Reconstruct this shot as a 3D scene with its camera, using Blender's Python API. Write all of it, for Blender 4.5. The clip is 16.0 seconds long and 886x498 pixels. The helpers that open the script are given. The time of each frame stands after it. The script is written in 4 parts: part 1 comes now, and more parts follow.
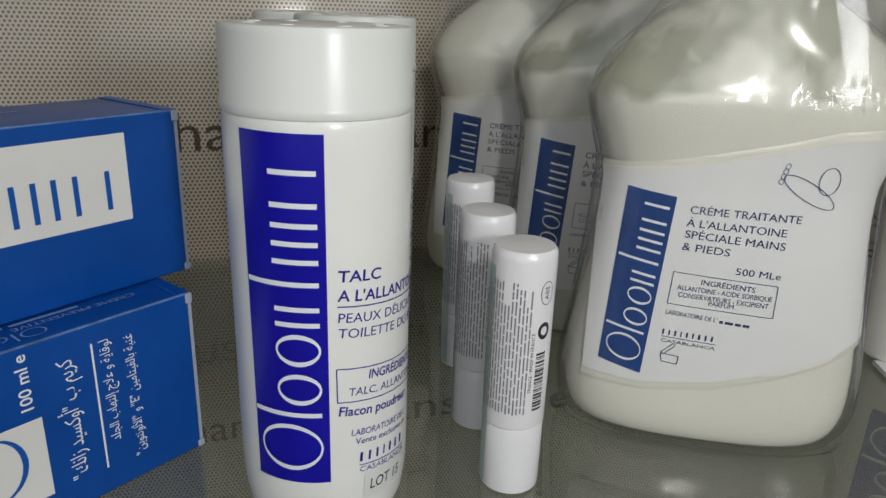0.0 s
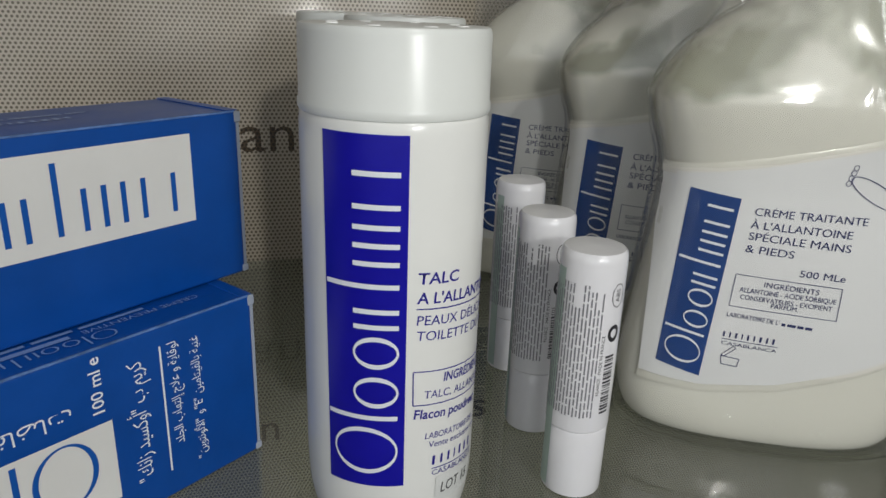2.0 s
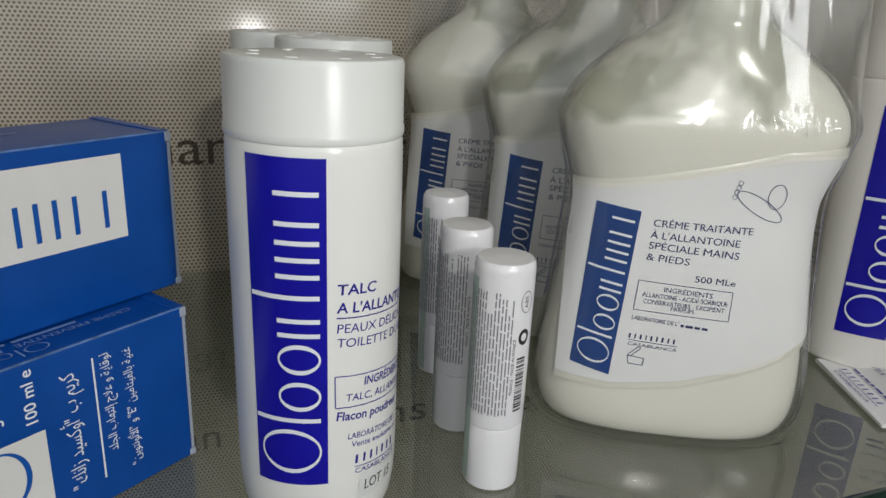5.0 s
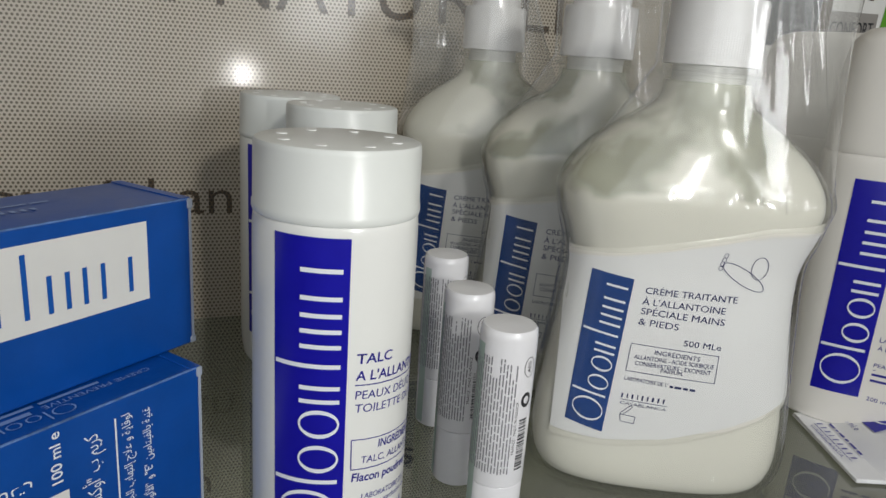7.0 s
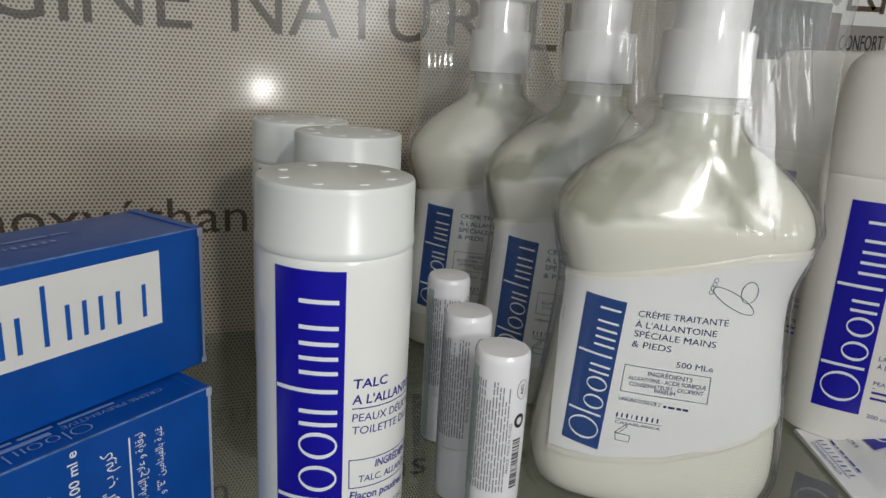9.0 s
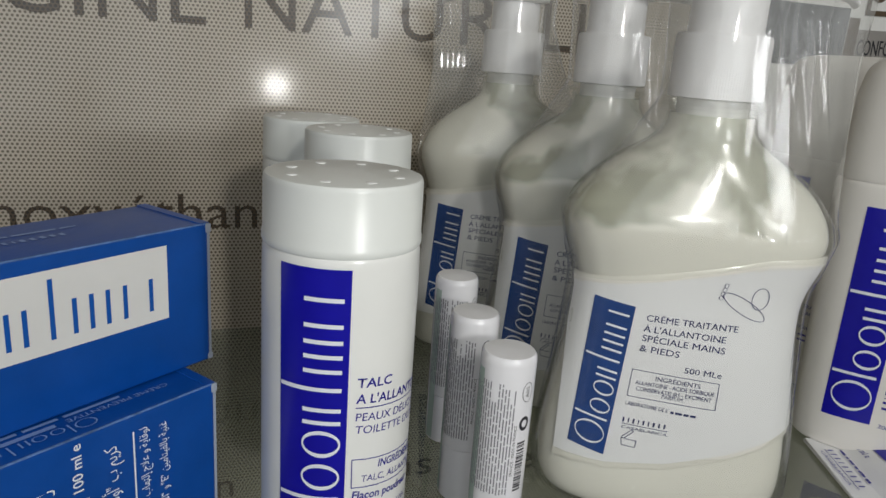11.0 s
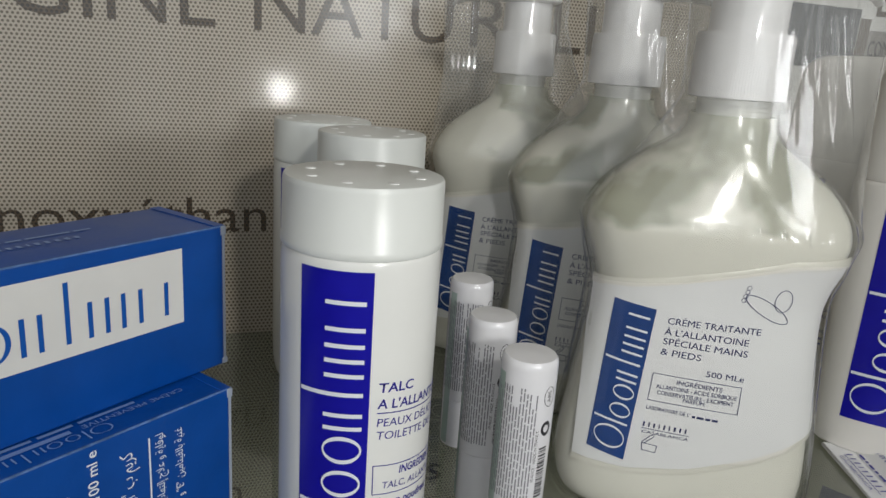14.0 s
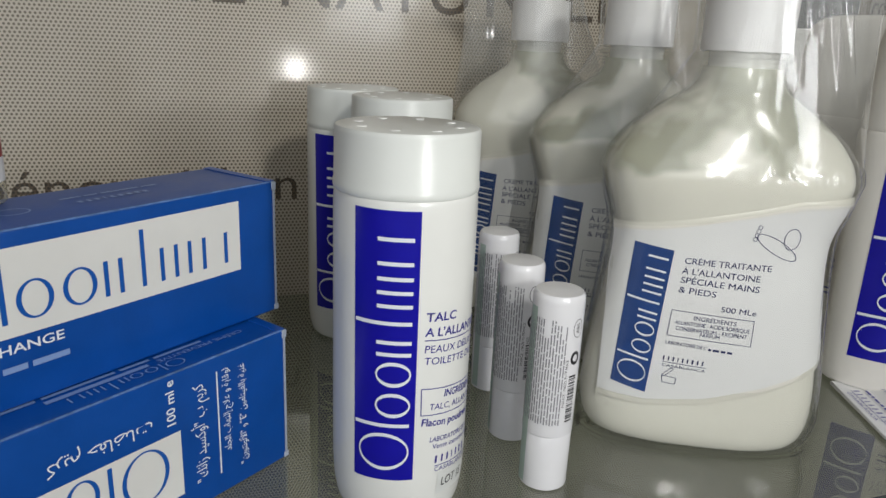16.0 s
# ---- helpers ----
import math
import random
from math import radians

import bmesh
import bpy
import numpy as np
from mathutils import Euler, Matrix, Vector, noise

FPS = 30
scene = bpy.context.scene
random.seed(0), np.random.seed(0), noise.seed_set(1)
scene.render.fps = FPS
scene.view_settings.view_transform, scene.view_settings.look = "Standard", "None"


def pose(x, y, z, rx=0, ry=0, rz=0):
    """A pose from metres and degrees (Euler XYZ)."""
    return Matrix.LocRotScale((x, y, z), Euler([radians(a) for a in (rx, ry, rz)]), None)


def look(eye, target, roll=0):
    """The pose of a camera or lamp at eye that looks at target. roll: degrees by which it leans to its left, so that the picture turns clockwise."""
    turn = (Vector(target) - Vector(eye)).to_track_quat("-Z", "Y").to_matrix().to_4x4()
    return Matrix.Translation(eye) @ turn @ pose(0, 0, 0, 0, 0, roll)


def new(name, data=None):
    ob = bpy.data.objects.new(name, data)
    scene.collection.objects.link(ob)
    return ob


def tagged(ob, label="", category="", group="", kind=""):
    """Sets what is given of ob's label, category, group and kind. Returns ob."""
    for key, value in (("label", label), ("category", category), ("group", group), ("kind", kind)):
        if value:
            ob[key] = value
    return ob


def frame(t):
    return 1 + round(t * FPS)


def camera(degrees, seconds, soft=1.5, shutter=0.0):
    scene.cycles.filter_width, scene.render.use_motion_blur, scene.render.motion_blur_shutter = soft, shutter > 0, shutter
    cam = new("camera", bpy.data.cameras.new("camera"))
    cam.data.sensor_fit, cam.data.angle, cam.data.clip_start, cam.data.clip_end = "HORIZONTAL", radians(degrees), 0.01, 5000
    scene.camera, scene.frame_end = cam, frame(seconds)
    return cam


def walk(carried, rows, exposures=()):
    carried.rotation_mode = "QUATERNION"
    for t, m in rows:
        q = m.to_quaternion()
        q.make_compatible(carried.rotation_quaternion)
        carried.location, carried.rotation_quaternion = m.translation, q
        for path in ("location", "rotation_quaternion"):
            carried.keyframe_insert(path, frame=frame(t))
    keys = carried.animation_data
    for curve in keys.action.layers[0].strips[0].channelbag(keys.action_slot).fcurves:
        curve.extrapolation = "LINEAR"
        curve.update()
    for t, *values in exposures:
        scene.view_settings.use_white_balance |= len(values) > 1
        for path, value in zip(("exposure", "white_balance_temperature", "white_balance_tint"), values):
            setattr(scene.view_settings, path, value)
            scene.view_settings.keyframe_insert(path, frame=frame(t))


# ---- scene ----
cam = camera(64.0, 16.0, soft=1.5)
# seconds, eye x, y, z, yaw, pitch, lean
PATH = [
    (0, 0.00101, 0.00050, 0.12312, -16.629, -19.188, 2.069),
    (0.5, -0.00656, 0.00811, 0.12308, -15.851, -19.000, 3.207),
    (1, -0.00823, 0.00753, 0.11914, -15.942, -19.813, 2.219),
    (1.5, -0.00980, 0.00467, 0.11290, -16.194, -20.185, 1.609),
    (2, -0.01493, 0.00607, 0.12233, -16.627, -19.074, 2.124),
    (2.5, -0.00364, 0.00561, 0.11957, -20.848, -19.218, 2.725),
    (3, -0.00035, 0.00321, 0.11711, -20.417, -19.401, 2.395),
    (3.5, -0.00132, -0.00082, 0.11795, -20.089, -19.132, 2.612),
    (4, -0.00508, -0.00087, 0.12081, -19.627, -19.130, 2.465),
    (6.5, -0.01951, -0.01877, 0.13906, -22.996, -16.375, 3.591),
    (7, -0.02293, -0.01174, 0.14109, -22.594, -15.847, 4.171),
    (7.5, -0.01880, -0.01554, 0.14260, -22.592, -16.079, 4.178),
    (8, -0.01840, -0.01826, 0.15071, -21.514, -15.783, 3.303),
    (10.5, -0.01827, -0.02125, 0.15072, -19.698, -15.744, 4.155),
    (11, -0.01700, -0.01989, 0.15054, -19.656, -15.782, 4.266),
    (11.5, -0.01243, -0.02175, 0.15076, -19.897, -15.185, 3.520),
    (12, -0.01185, -0.02059, 0.15010, -20.155, -15.312, 3.819),
    (12.5, -0.01416, -0.01873, 0.15065, -19.945, -15.084, 3.673),
    (13, -0.01852, -0.01711, 0.15003, -19.804, -15.336, 3.825),
    (13.5, -0.02011, -0.01666, 0.15004, -19.868, -15.223, 3.994),
    (14, -0.02135, -0.01544, 0.14874, -19.634, -15.435, 4.114),
    (14.5, -0.02275, -0.01545, 0.14889, -20.127, -14.915, 4.400),
    (15, -0.02250, -0.02031, 0.15303, -19.953, -14.290, 3.659),
    (15.5, -0.02461, -0.02531, 0.14731, -19.588, -15.578, 3.389),
    (16, -0.03591, -0.03257, 0.14229, -19.099, -16.788, 2.685),
]


def aim(x, y, z, yaw, pitch, lean):
    """The camera's pose from its eye and its heading in degrees."""
    return pose(x, y, z, 0, 0, yaw) @ pose(0, 0, 0, 90 + pitch) @ pose(0, 0, 0, 0, 0, lean)


walk(cam, [(t, aim(*row)) for t, *row in PATH], [(0, -0.05), (4, -0.05), (6.5, 0.13), (7.5, 0.1), (8.2, 0.04), (10.5, 0.0), (15, 0.0), (15.5, 0.08), (16, 0.18)])

# ---- light ----
world = bpy.data.worlds.new("shop_light")
scene.world = world
world.use_nodes = True
world.node_tree.nodes["Background"].inputs["Color"].default_value = (0.9, 0.95, 1.0, 1)
world.node_tree.nodes["Background"].inputs["Strength"].default_value = 0.05


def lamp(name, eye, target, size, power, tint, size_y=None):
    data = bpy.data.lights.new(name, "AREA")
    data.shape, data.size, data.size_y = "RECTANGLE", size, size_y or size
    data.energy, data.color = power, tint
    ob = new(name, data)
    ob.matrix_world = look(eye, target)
    return tagged(ob, "bright white light behind the viewer, inferred or added", "lamp", kind="structure")


lamp("ceiling_lamp", (0.285, -1.03, 1.00), (0.06, 0.25, 0.08), 0.13, 6.0, (0.98, 0.98, 0.93))
# known by its glint on the film; set near to light rear bottles
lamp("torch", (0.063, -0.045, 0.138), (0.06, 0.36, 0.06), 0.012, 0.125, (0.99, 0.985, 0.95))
lamp("window_and_fill", (0.50, -1.5, 0.55), (0.10, 0.36, 0.10), 0.30, 5.2, (0.95, 0.98, 1.0), 0.50)
# added fill from the left, no source known there; brightens the rear pump bottles
lamp("window_and_fill", (-0.66, -1.25, 0.50), (0.14, 0.28, 0.08), 1.4, 5.8, (0.94, 0.98, 1.0), 1.1)


# ---- materials ----
def principled(name, color, rough=0.4, **extra):
    mat = bpy.data.materials.new(name)
    mat.use_nodes = True
    bsdf = mat.node_tree.nodes["Principled BSDF"]
    bsdf.inputs["Base Color"].default_value = (*color, 1)
    bsdf.inputs["Roughness"].default_value = rough
    for key, value in extra.items():
        bsdf.inputs[key.replace("_", " ")].default_value = value
    return mat


def node(mat, kind, **values):
    n = mat.node_tree.nodes.new(kind)
    for key, value in values.items():
        n.inputs[key.replace("_", " ")].default_value = value
    return n


def wire(mat, a, out, b, into):
    mat.node_tree.links.new(a.outputs[out], b.inputs[into])


def surface(mat):
    return mat.node_tree.nodes["Principled BSDF"]


def place_of(mat):
    return mat.node_tree.nodes.new("ShaderNodeTexCoord")


def mottled(name, color, rough=0.4, scale=60.0, amount=0.08, grain=900.0, relief=0.08, **extra):
    """A plain surface with faint clouding, worn gloss and a fine relief."""
    mat = principled(name, color, rough, **extra)
    bsdf, at = surface(mat), place_of(mat)
    cloud = node(mat, "ShaderNodeTexNoise", Scale=scale, Detail=5.0, Roughness=0.6)
    wire(mat, at, "Object", cloud, "Vector")
    ramp = mat.node_tree.nodes.new("ShaderNodeValToRGB")
    ramp.color_ramp.elements[0].position, ramp.color_ramp.elements[1].position = 0.3, 0.7
    ramp.color_ramp.elements[0].color = (*[c * (1 - amount) for c in color], 1)
    ramp.color_ramp.elements[1].color = (*[min(1, c * (1 + amount)) for c in color], 1)
    wire(mat, cloud, "Fac", ramp, "Fac")
    wire(mat, ramp, "Color", bsdf, "Base Color")
    wear = node(mat, "ShaderNodeMapRange", To_Min=rough * 0.75, To_Max=min(1, rough * 1.3))
    wire(mat, cloud, "Fac", wear, "Value")
    wire(mat, wear, "Result", bsdf, "Roughness")
    fine = node(mat, "ShaderNodeTexNoise", Scale=grain, Detail=2.0)
    wire(mat, at, "Object", fine, "Vector")
    bump = node(mat, "ShaderNodeBump", Strength=relief, Distance=0.0003)
    wire(mat, fine, "Fac", bump, "Height")
    wire(mat, bump, "Normal", bsdf, "Normal")
    return mat


def gloss_share(mat, facing, ior, lift=0.0):
    """Schlick's share of mirrored light on a thin sheet, the same from both sides."""
    base = ((ior - 1) / (ior + 1)) ** 2
    power = node(mat, "ShaderNodeMath")
    power.operation, power.inputs[1].default_value = "POWER", 5.0
    share = node(mat, "ShaderNodeMath")
    share.operation, share.inputs[1].default_value, share.inputs[2].default_value = "MULTIPLY_ADD", 1 - base, base + lift
    wire(mat, facing, "Facing", power, 0)
    wire(mat, power, "Value", share, 0)
    return share


def clear(name, tint, ior=1.45, rough=0.03, wrinkles=0.0, scale=60.0, lift=0.0, haze=0.0, crumple=None):
    """Clear film or sheet: what lies behind shows through, and the face mirrors by Fresnel."""
    mat = bpy.data.materials.new(name)
    mat.use_nodes = True
    nodes = mat.node_tree.nodes
    nodes.remove(nodes["Principled BSDF"])
    out = nodes["Material Output"]
    see, gloss = node(mat, "ShaderNodeBsdfTransparent", Color=(*tint, 1)), node(mat, "ShaderNodeBsdfGlossy", Roughness=rough)
    facing, mix = node(mat, "ShaderNodeLayerWeight", Blend=0.5), nodes.new("ShaderNodeMixShader")
    if wrinkles:
        at, crease = place_of(mat), node(mat, "ShaderNodeTexNoise", Scale=scale, Detail=3.0, Distortion=1.2)
        stretch = node(mat, "ShaderNodeMapping", Scale=(1.0, 1.0, 0.14))
        wire(mat, at, "Object", stretch, "Vector")
        wire(mat, stretch, "Vector", crease, "Vector")
        bump = node(mat, "ShaderNodeBump", Strength=wrinkles, Distance=0.004)
        wire(mat, crease, "Fac", bump, "Height")
        wire(mat, bump, "Normal", gloss, "Normal")
        wire(mat, bump, "Normal", facing, "Normal")
    share = gloss_share(mat, facing, ior, lift)
    wire(mat, share, "Value", mix, "Fac")
    milk, dull = nodes.new("ShaderNodeMixShader"), node(mat, "ShaderNodeBsdfDiffuse", Color=(0.80, 0.80, 0.78, 1))
    milk.inputs["Fac"].default_value = haze
    if crumple:
        # milky where the loose film is crumpled, above a height
        low, high, most = crumple
        here, level = place_of(mat), nodes.new("ShaderNodeSeparateXYZ")
        wire(mat, here, "Object", level, "Vector")
        veil = node(mat, "ShaderNodeMapRange", From_Min=low, From_Max=high, To_Min=haze, To_Max=most)
        wire(mat, level, "Z", veil, "Value")
        wire(mat, veil, "Result", milk, "Fac")
    wire(mat, see, "BSDF", milk, 1)
    wire(mat, dull, "BSDF", milk, 2)
    wire(mat, milk, "Shader", mix, 1)
    wire(mat, gloss, "BSDF", mix, 2)
    wire(mat, mix, "Shader", out, "Surface")
    return mat


def perforated(name, film, hole, pitch=0.0024, size=0.30):
    """Printed window film with a staggered grid of small round holes over darker backing."""
    mat = principled(name, film, 0.36, Coat_Weight=0.8, Coat_Roughness=0.13)
    bsdf, at = surface(mat), place_of(mat)
    split = mat.node_tree.nodes.new("ShaderNodeSeparateXYZ")
    wire(mat, at, "Object", split, "Vector")

    def math_node(op, a, b=None):
        n = mat.node_tree.nodes.new("ShaderNodeMath")
        n.operation = op
        for i, v in enumerate((a, b)):
            if v is None:
                continue
            if isinstance(v, (int, float)):
                n.inputs[i].default_value = v
            else:
                mat.node_tree.links.new(v, n.inputs[i])
        return n.outputs[0]

    def dots(dx, dz):
        row = pitch * 1.732
        fx = math_node("SUBTRACT", math_node("FRACT", math_node("ADD", math_node("DIVIDE", split.outputs["X"], pitch), dx + 200)), 0.5)
        fz = math_node("SUBTRACT", math_node("FRACT", math_node("ADD", math_node("DIVIDE", split.outputs["Z"], row), dz + 200)), 0.5)
        fz = math_node("MULTIPLY", fz, 1.732)
        return math_node("SQRT", math_node("ADD", math_node("MULTIPLY", fx, fx), math_node("MULTIPLY", fz, fz)))

    near = math_node("MINIMUM", dots(0, 0), dots(0.5, 0.5))
    edge = node(mat, "ShaderNodeMapRange", From_Min=size - 0.06, From_Max=size + 0.06)
    mat.node_tree.links.new(near, edge.inputs["Value"])
    cloud = node(mat, "ShaderNodeTexNoise", Scale=9.0, Detail=4.0)
    wire(mat, at, "Object", cloud, "Vector")
    tone = mat.node_tree.nodes.new("ShaderNodeMix")
    tone.data_type = "RGBA"
    tone.inputs["A"].default_value = (*[c * 0.9 for c in film], 1)
    tone.inputs["B"].default_value = (*[min(1, c * 1.08) for c in film], 1)
    wire(mat, cloud, "Fac", tone, "Factor")
    mix = mat.node_tree.nodes.new("ShaderNodeMix")
    mix.data_type = "RGBA"
    mix.inputs["A"].default_value = (*hole, 1)
    mat.node_tree.links.new(tone.outputs["Result"], mix.inputs["B"])
    wire(mat, edge, "Result", mix, "Factor")
    mat.node_tree.links.new(mix.outputs["Result"], bsdf.inputs["Base Color"])
    bump = node(mat, "ShaderNodeBump", Strength=0.25, Distance=0.0002)
    wire(mat, edge, "Result", bump, "Height")
    wire(mat, bump, "Normal", bsdf, "Normal")
    wire(mat, bump, "Normal", bsdf, "Coat Normal")
    return mat


FILM = perforated("printed_film", (0.49, 0.43, 0.345), (0.12, 0.096, 0.066), 0.0021, 0.29)
FILM_INK = perforated("printed_letters", (0.095, 0.064, 0.036), (0.026, 0.018, 0.009), 0.0021, 0.34)
GLASS = clear("shelf_glass", (0.60, 0.66, 0.59), 1.5, 0.0, lift=0.09, haze=0.06)
GLASS_UNDER = clear("shelf_glass_underside", (0.93, 0.96, 0.93), 1.12, 0.0)
GLASS_EDGE = mottled("glass_edge", (0.012, 0.03, 0.024), 0.12, 40, 0.3)
TALC = mottled("talc_plastic", (0.80, 0.80, 0.77), 0.21, 45, 0.02, 700, 0.05)
LID = mottled("lid_plastic", (0.74, 0.755, 0.725), 0.3, 45, 0.02, 700, 0.05)
HOLE = principled("sift_hole", (0.95, 0.95, 0.94), 0.5)
STICK = mottled("stick_plastic", (0.78, 0.77, 0.79), 0.2, 60, 0.02, 600, 0.03, Coat_Weight=0.4)
STICK_INK = principled("stick_print", (0.22, 0.22, 0.24), 0.5)
BLUE = mottled("royal_blue_print", (0.006, 0.004, 0.33), 0.3, 70, 0.1, 900, 0.03)
NAVY = mottled("navy_print", (0.008, 0.05, 0.21), 0.3, 70, 0.12, 900, 0.03)
INK = principled("violet_blue_print", (0.02, 0.018, 0.26), 0.4)
INK_NAVY = principled("navy_ink", (0.025, 0.035, 0.13), 0.4)
INK_BLACK = principled("black_ink", (0.03, 0.03, 0.035), 0.4)
WHITE_INK = principled("white_print", (0.80, 0.82, 0.86), 0.4)
CARD = mottled("blue_card", (0.001, 0.066, 0.33), 0.36, 60, 0.10, 800, 0.12, Specular_IOR_Level=0.5)
CARD_EDGE = principled("bare_card_edge", (0.34, 0.38, 0.46), 0.8)
CARD_WORN = mottled("worn_card_fold", (0.10, 0.19, 0.42), 0.6, 300, 0.4)
CARD_WHITE = mottled("white_card_print", (0.76, 0.75, 0.72), 0.36, 60, 0.03, 800, 0.06)
CARD_INK = principled("blue_card_print", (0.004, 0.09, 0.40), 0.36)
CARD_PALE = principled("pale_card_print", (0.22, 0.33, 0.60), 0.4)
STICKER = mottled("sticker_paper", (0.70, 0.71, 0.69), 0.35, 60, 0.03)
STICK_GREEN = mottled("pale_green_print", (0.42, 0.52, 0.47), 0.25, 60, 0.05)
GREY_PRINT = mottled("grey_print", (0.30, 0.28, 0.26), 0.4, 60, 0.05)
SLATE_PRINT = mottled("slate_print", (0.085, 0.09, 0.10), 0.45, 60, 0.06)
BROWN_PRINT = mottled("brown_print", (0.10, 0.07, 0.045), 0.4, 60, 0.08)
GREEN_PRINT = mottled("green_print", (0.12, 0.36, 0.03), 0.4, 60, 0.06)
RED = mottled("red_print", (0.30, 0.01, 0.02), 0.3, 60, 0.08)
PEN = mottled("pen_plastic", (0.01, 0.025, 0.55), 0.18, 60, 0.05, Coat_Weight=0.4)
CREAMY = mottled("cream_behind_plastic", (0.79, 0.765, 0.70), 0.3, 26, 0.035, 120, 0.06, Coat_Weight=0.8, Coat_Roughness=0.06)
CREAM = mottled("thick_cream", (0.80, 0.775, 0.70), 0.45, 30, 0.04, 120, 0.15, Subsurface_Weight=0.1)
PAPER = mottled("label_paper", (0.785, 0.785, 0.775), 0.3, 50, 0.02, 700, 0.04)
PUMP = mottled("pump_plastic", (0.80, 0.79, 0.79), 0.28, 60, 0.02, 600, 0.05)
BAG = clear("clear_bag_film", (0.985, 0.985, 0.98), 1.42, 0.09, 0.05, 90.0, 0.02, 0.015, (0.104, 0.135, 0.15))
LOTION = mottled("lotion_plastic", (0.80, 0.77, 0.72), 0.3, 40, 0.02, 700, 0.04)
ROOM = mottled("shop_wall_paint", (0.22, 0.21, 0.20), 0.8, 3, 0.12, 80, 0.2)
TUBE = mottled("tube_laminate", (0.82, 0.82, 0.83), 0.22, 50, 0.02, 500, 0.05, Coat_Weight=0.3)


def smeared(name):
    """Clear bottle plastic, coated on its inside with uneven streaks of cream that leave bare patches."""
    mat = bpy.data.materials.new(name)
    mat.use_nodes = True
    nodes = mat.node_tree.nodes
    bsdf = surface(mat)
    bsdf.inputs["Base Color"].default_value, bsdf.inputs["Roughness"].default_value = (0.79, 0.77, 0.705, 1), 0.22
    at = place_of(mat)
    patch = node(mat, "ShaderNodeTexNoise", Scale=36.0, Detail=4.0, Roughness=0.48, Distortion=0.2)
    own, shift = nodes.new("ShaderNodeObjectInfo"), node(mat, "ShaderNodeVectorMath")
    wire(mat, at, "Object", shift, 0)
    wire(mat, own, "Location", shift, 1)
    wire(mat, shift, "Vector", patch, "Vector")
    ramp = nodes.new("ShaderNodeValToRGB")
    ramp.color_ramp.elements[0].position, ramp.color_ramp.elements[1].position = 0.41, 0.52
    ramp.color_ramp.elements[0].color, ramp.color_ramp.elements[1].color = (0.58, 0.58, 0.58, 1), (0.97, 0.94, 0.94, 1)
    wire(mat, patch, "Fac", ramp, "Fac")
    split = nodes.new("ShaderNodeSeparateXYZ")
    wire(mat, at, "Object", split, "Vector")
    wave = node(mat, "ShaderNodeTexNoise", Scale=30.0, Detail=3.0)
    wire(mat, at, "Object", wave, "Vector")
    rise = node(mat, "ShaderNodeMath")
    rise.operation, rise.inputs[1].default_value = "MULTIPLY_ADD", 0.022
    wire(mat, wave, "Fac", rise, 0)
    wire(mat, split, "Z", rise, 2)
    full = node(mat, "ShaderNodeMapRange", From_Min=0.1190, From_Max=0.1130)
    wire(mat, rise, "Value", full, "Value")
    most = node(mat, "ShaderNodeMath")
    most.operation = "MAXIMUM"
    wire(mat, ramp, "Color", most, 0)
    wire(mat, full, "Result", most, 1)
    thick, tone = node(mat, "ShaderNodeMapRange", From_Min=0.58, From_Max=0.95), nodes.new("ShaderNodeMix")
    tone.data_type = "RGBA"
    tone.inputs["A"].default_value, tone.inputs["B"].default_value = (0.62, 0.62, 0.52, 1), (0.79, 0.77, 0.705, 1)
    wire(mat, most, "Value", thick, "Value")
    wire(mat, thick, "Result", tone, "Factor")
    mat.node_tree.links.new(tone.outputs["Result"], bsdf.inputs["Base Color"])
    see, gloss = node(mat, "ShaderNodeBsdfTransparent", Color=(0.90, 0.92, 0.83, 1)), node(mat, "ShaderNodeBsdfGlossy", Roughness=0.05)
    facing, bare, mix = node(mat, "ShaderNodeLayerWeight", Blend=0.5), nodes.new("ShaderNodeMixShader"), nodes.new("ShaderNodeMixShader")
    wire(mat, gloss_share(mat, facing, 1.5), "Value", bare, "Fac")
    wire(mat, see, "BSDF", bare, 1)
    wire(mat, gloss, "BSDF", bare, 2)
    wire(mat, most, "Value", mix, "Fac")
    wire(mat, bare, "Shader", mix, 1)
    wire(mat, bsdf, "BSDF", mix, 2)
    wire(mat, mix, "Shader", nodes["Material Output"], "Surface")
    return mat


SMEAR = smeared("smeared_bottle_plastic")
BOTTLE = clear("bottle_plastic", (0.95, 0.955, 0.925), 1.45, 0.16, haze=0.03)


# ---- mesh helpers ----
def part(name, bm, material, parent=None, label="", smooth=True):
    """Links a bmesh as one mesh object, under a thing or a part."""
    data = bpy.data.meshes.new(name)
    bm.normal_update()
    bm.to_mesh(data)
    bm.free()
    if smooth:
        data.shade_smooth()
        data.set_sharp_from_angle(angle=radians(38))
    if material:
        data.materials.append(material)
    ob = new(name, data)
    ob.parent = parent
    return tagged(ob, label)


def thing(name, label, category, x=0, y=0, z=0, turn=0, group="", kind=""):
    ob = new(name)
    ob.empty_display_size = 0.01
    ob.matrix_world = pose(x, y, z, 0, 0, turn)
    return tagged(ob, label, category, group, kind)


def rings(loops, close_bottom=True, close_top=True):
    """A skin over loops of points, bottom first."""
    bm = bmesh.new()
    rows = [[bm.verts.new(p) for p in loop] for loop in loops]
    for a, b in zip(rows, rows[1:]):
        for i in range(len(a)):
            j = (i + 1) % len(a)
            bm.faces.new((a[i], a[j], b[j], b[i]))
    if close_bottom:
        bm.faces.new(rows[0][::-1])
    if close_top:
        bm.faces.new(rows[-1])
    return bm


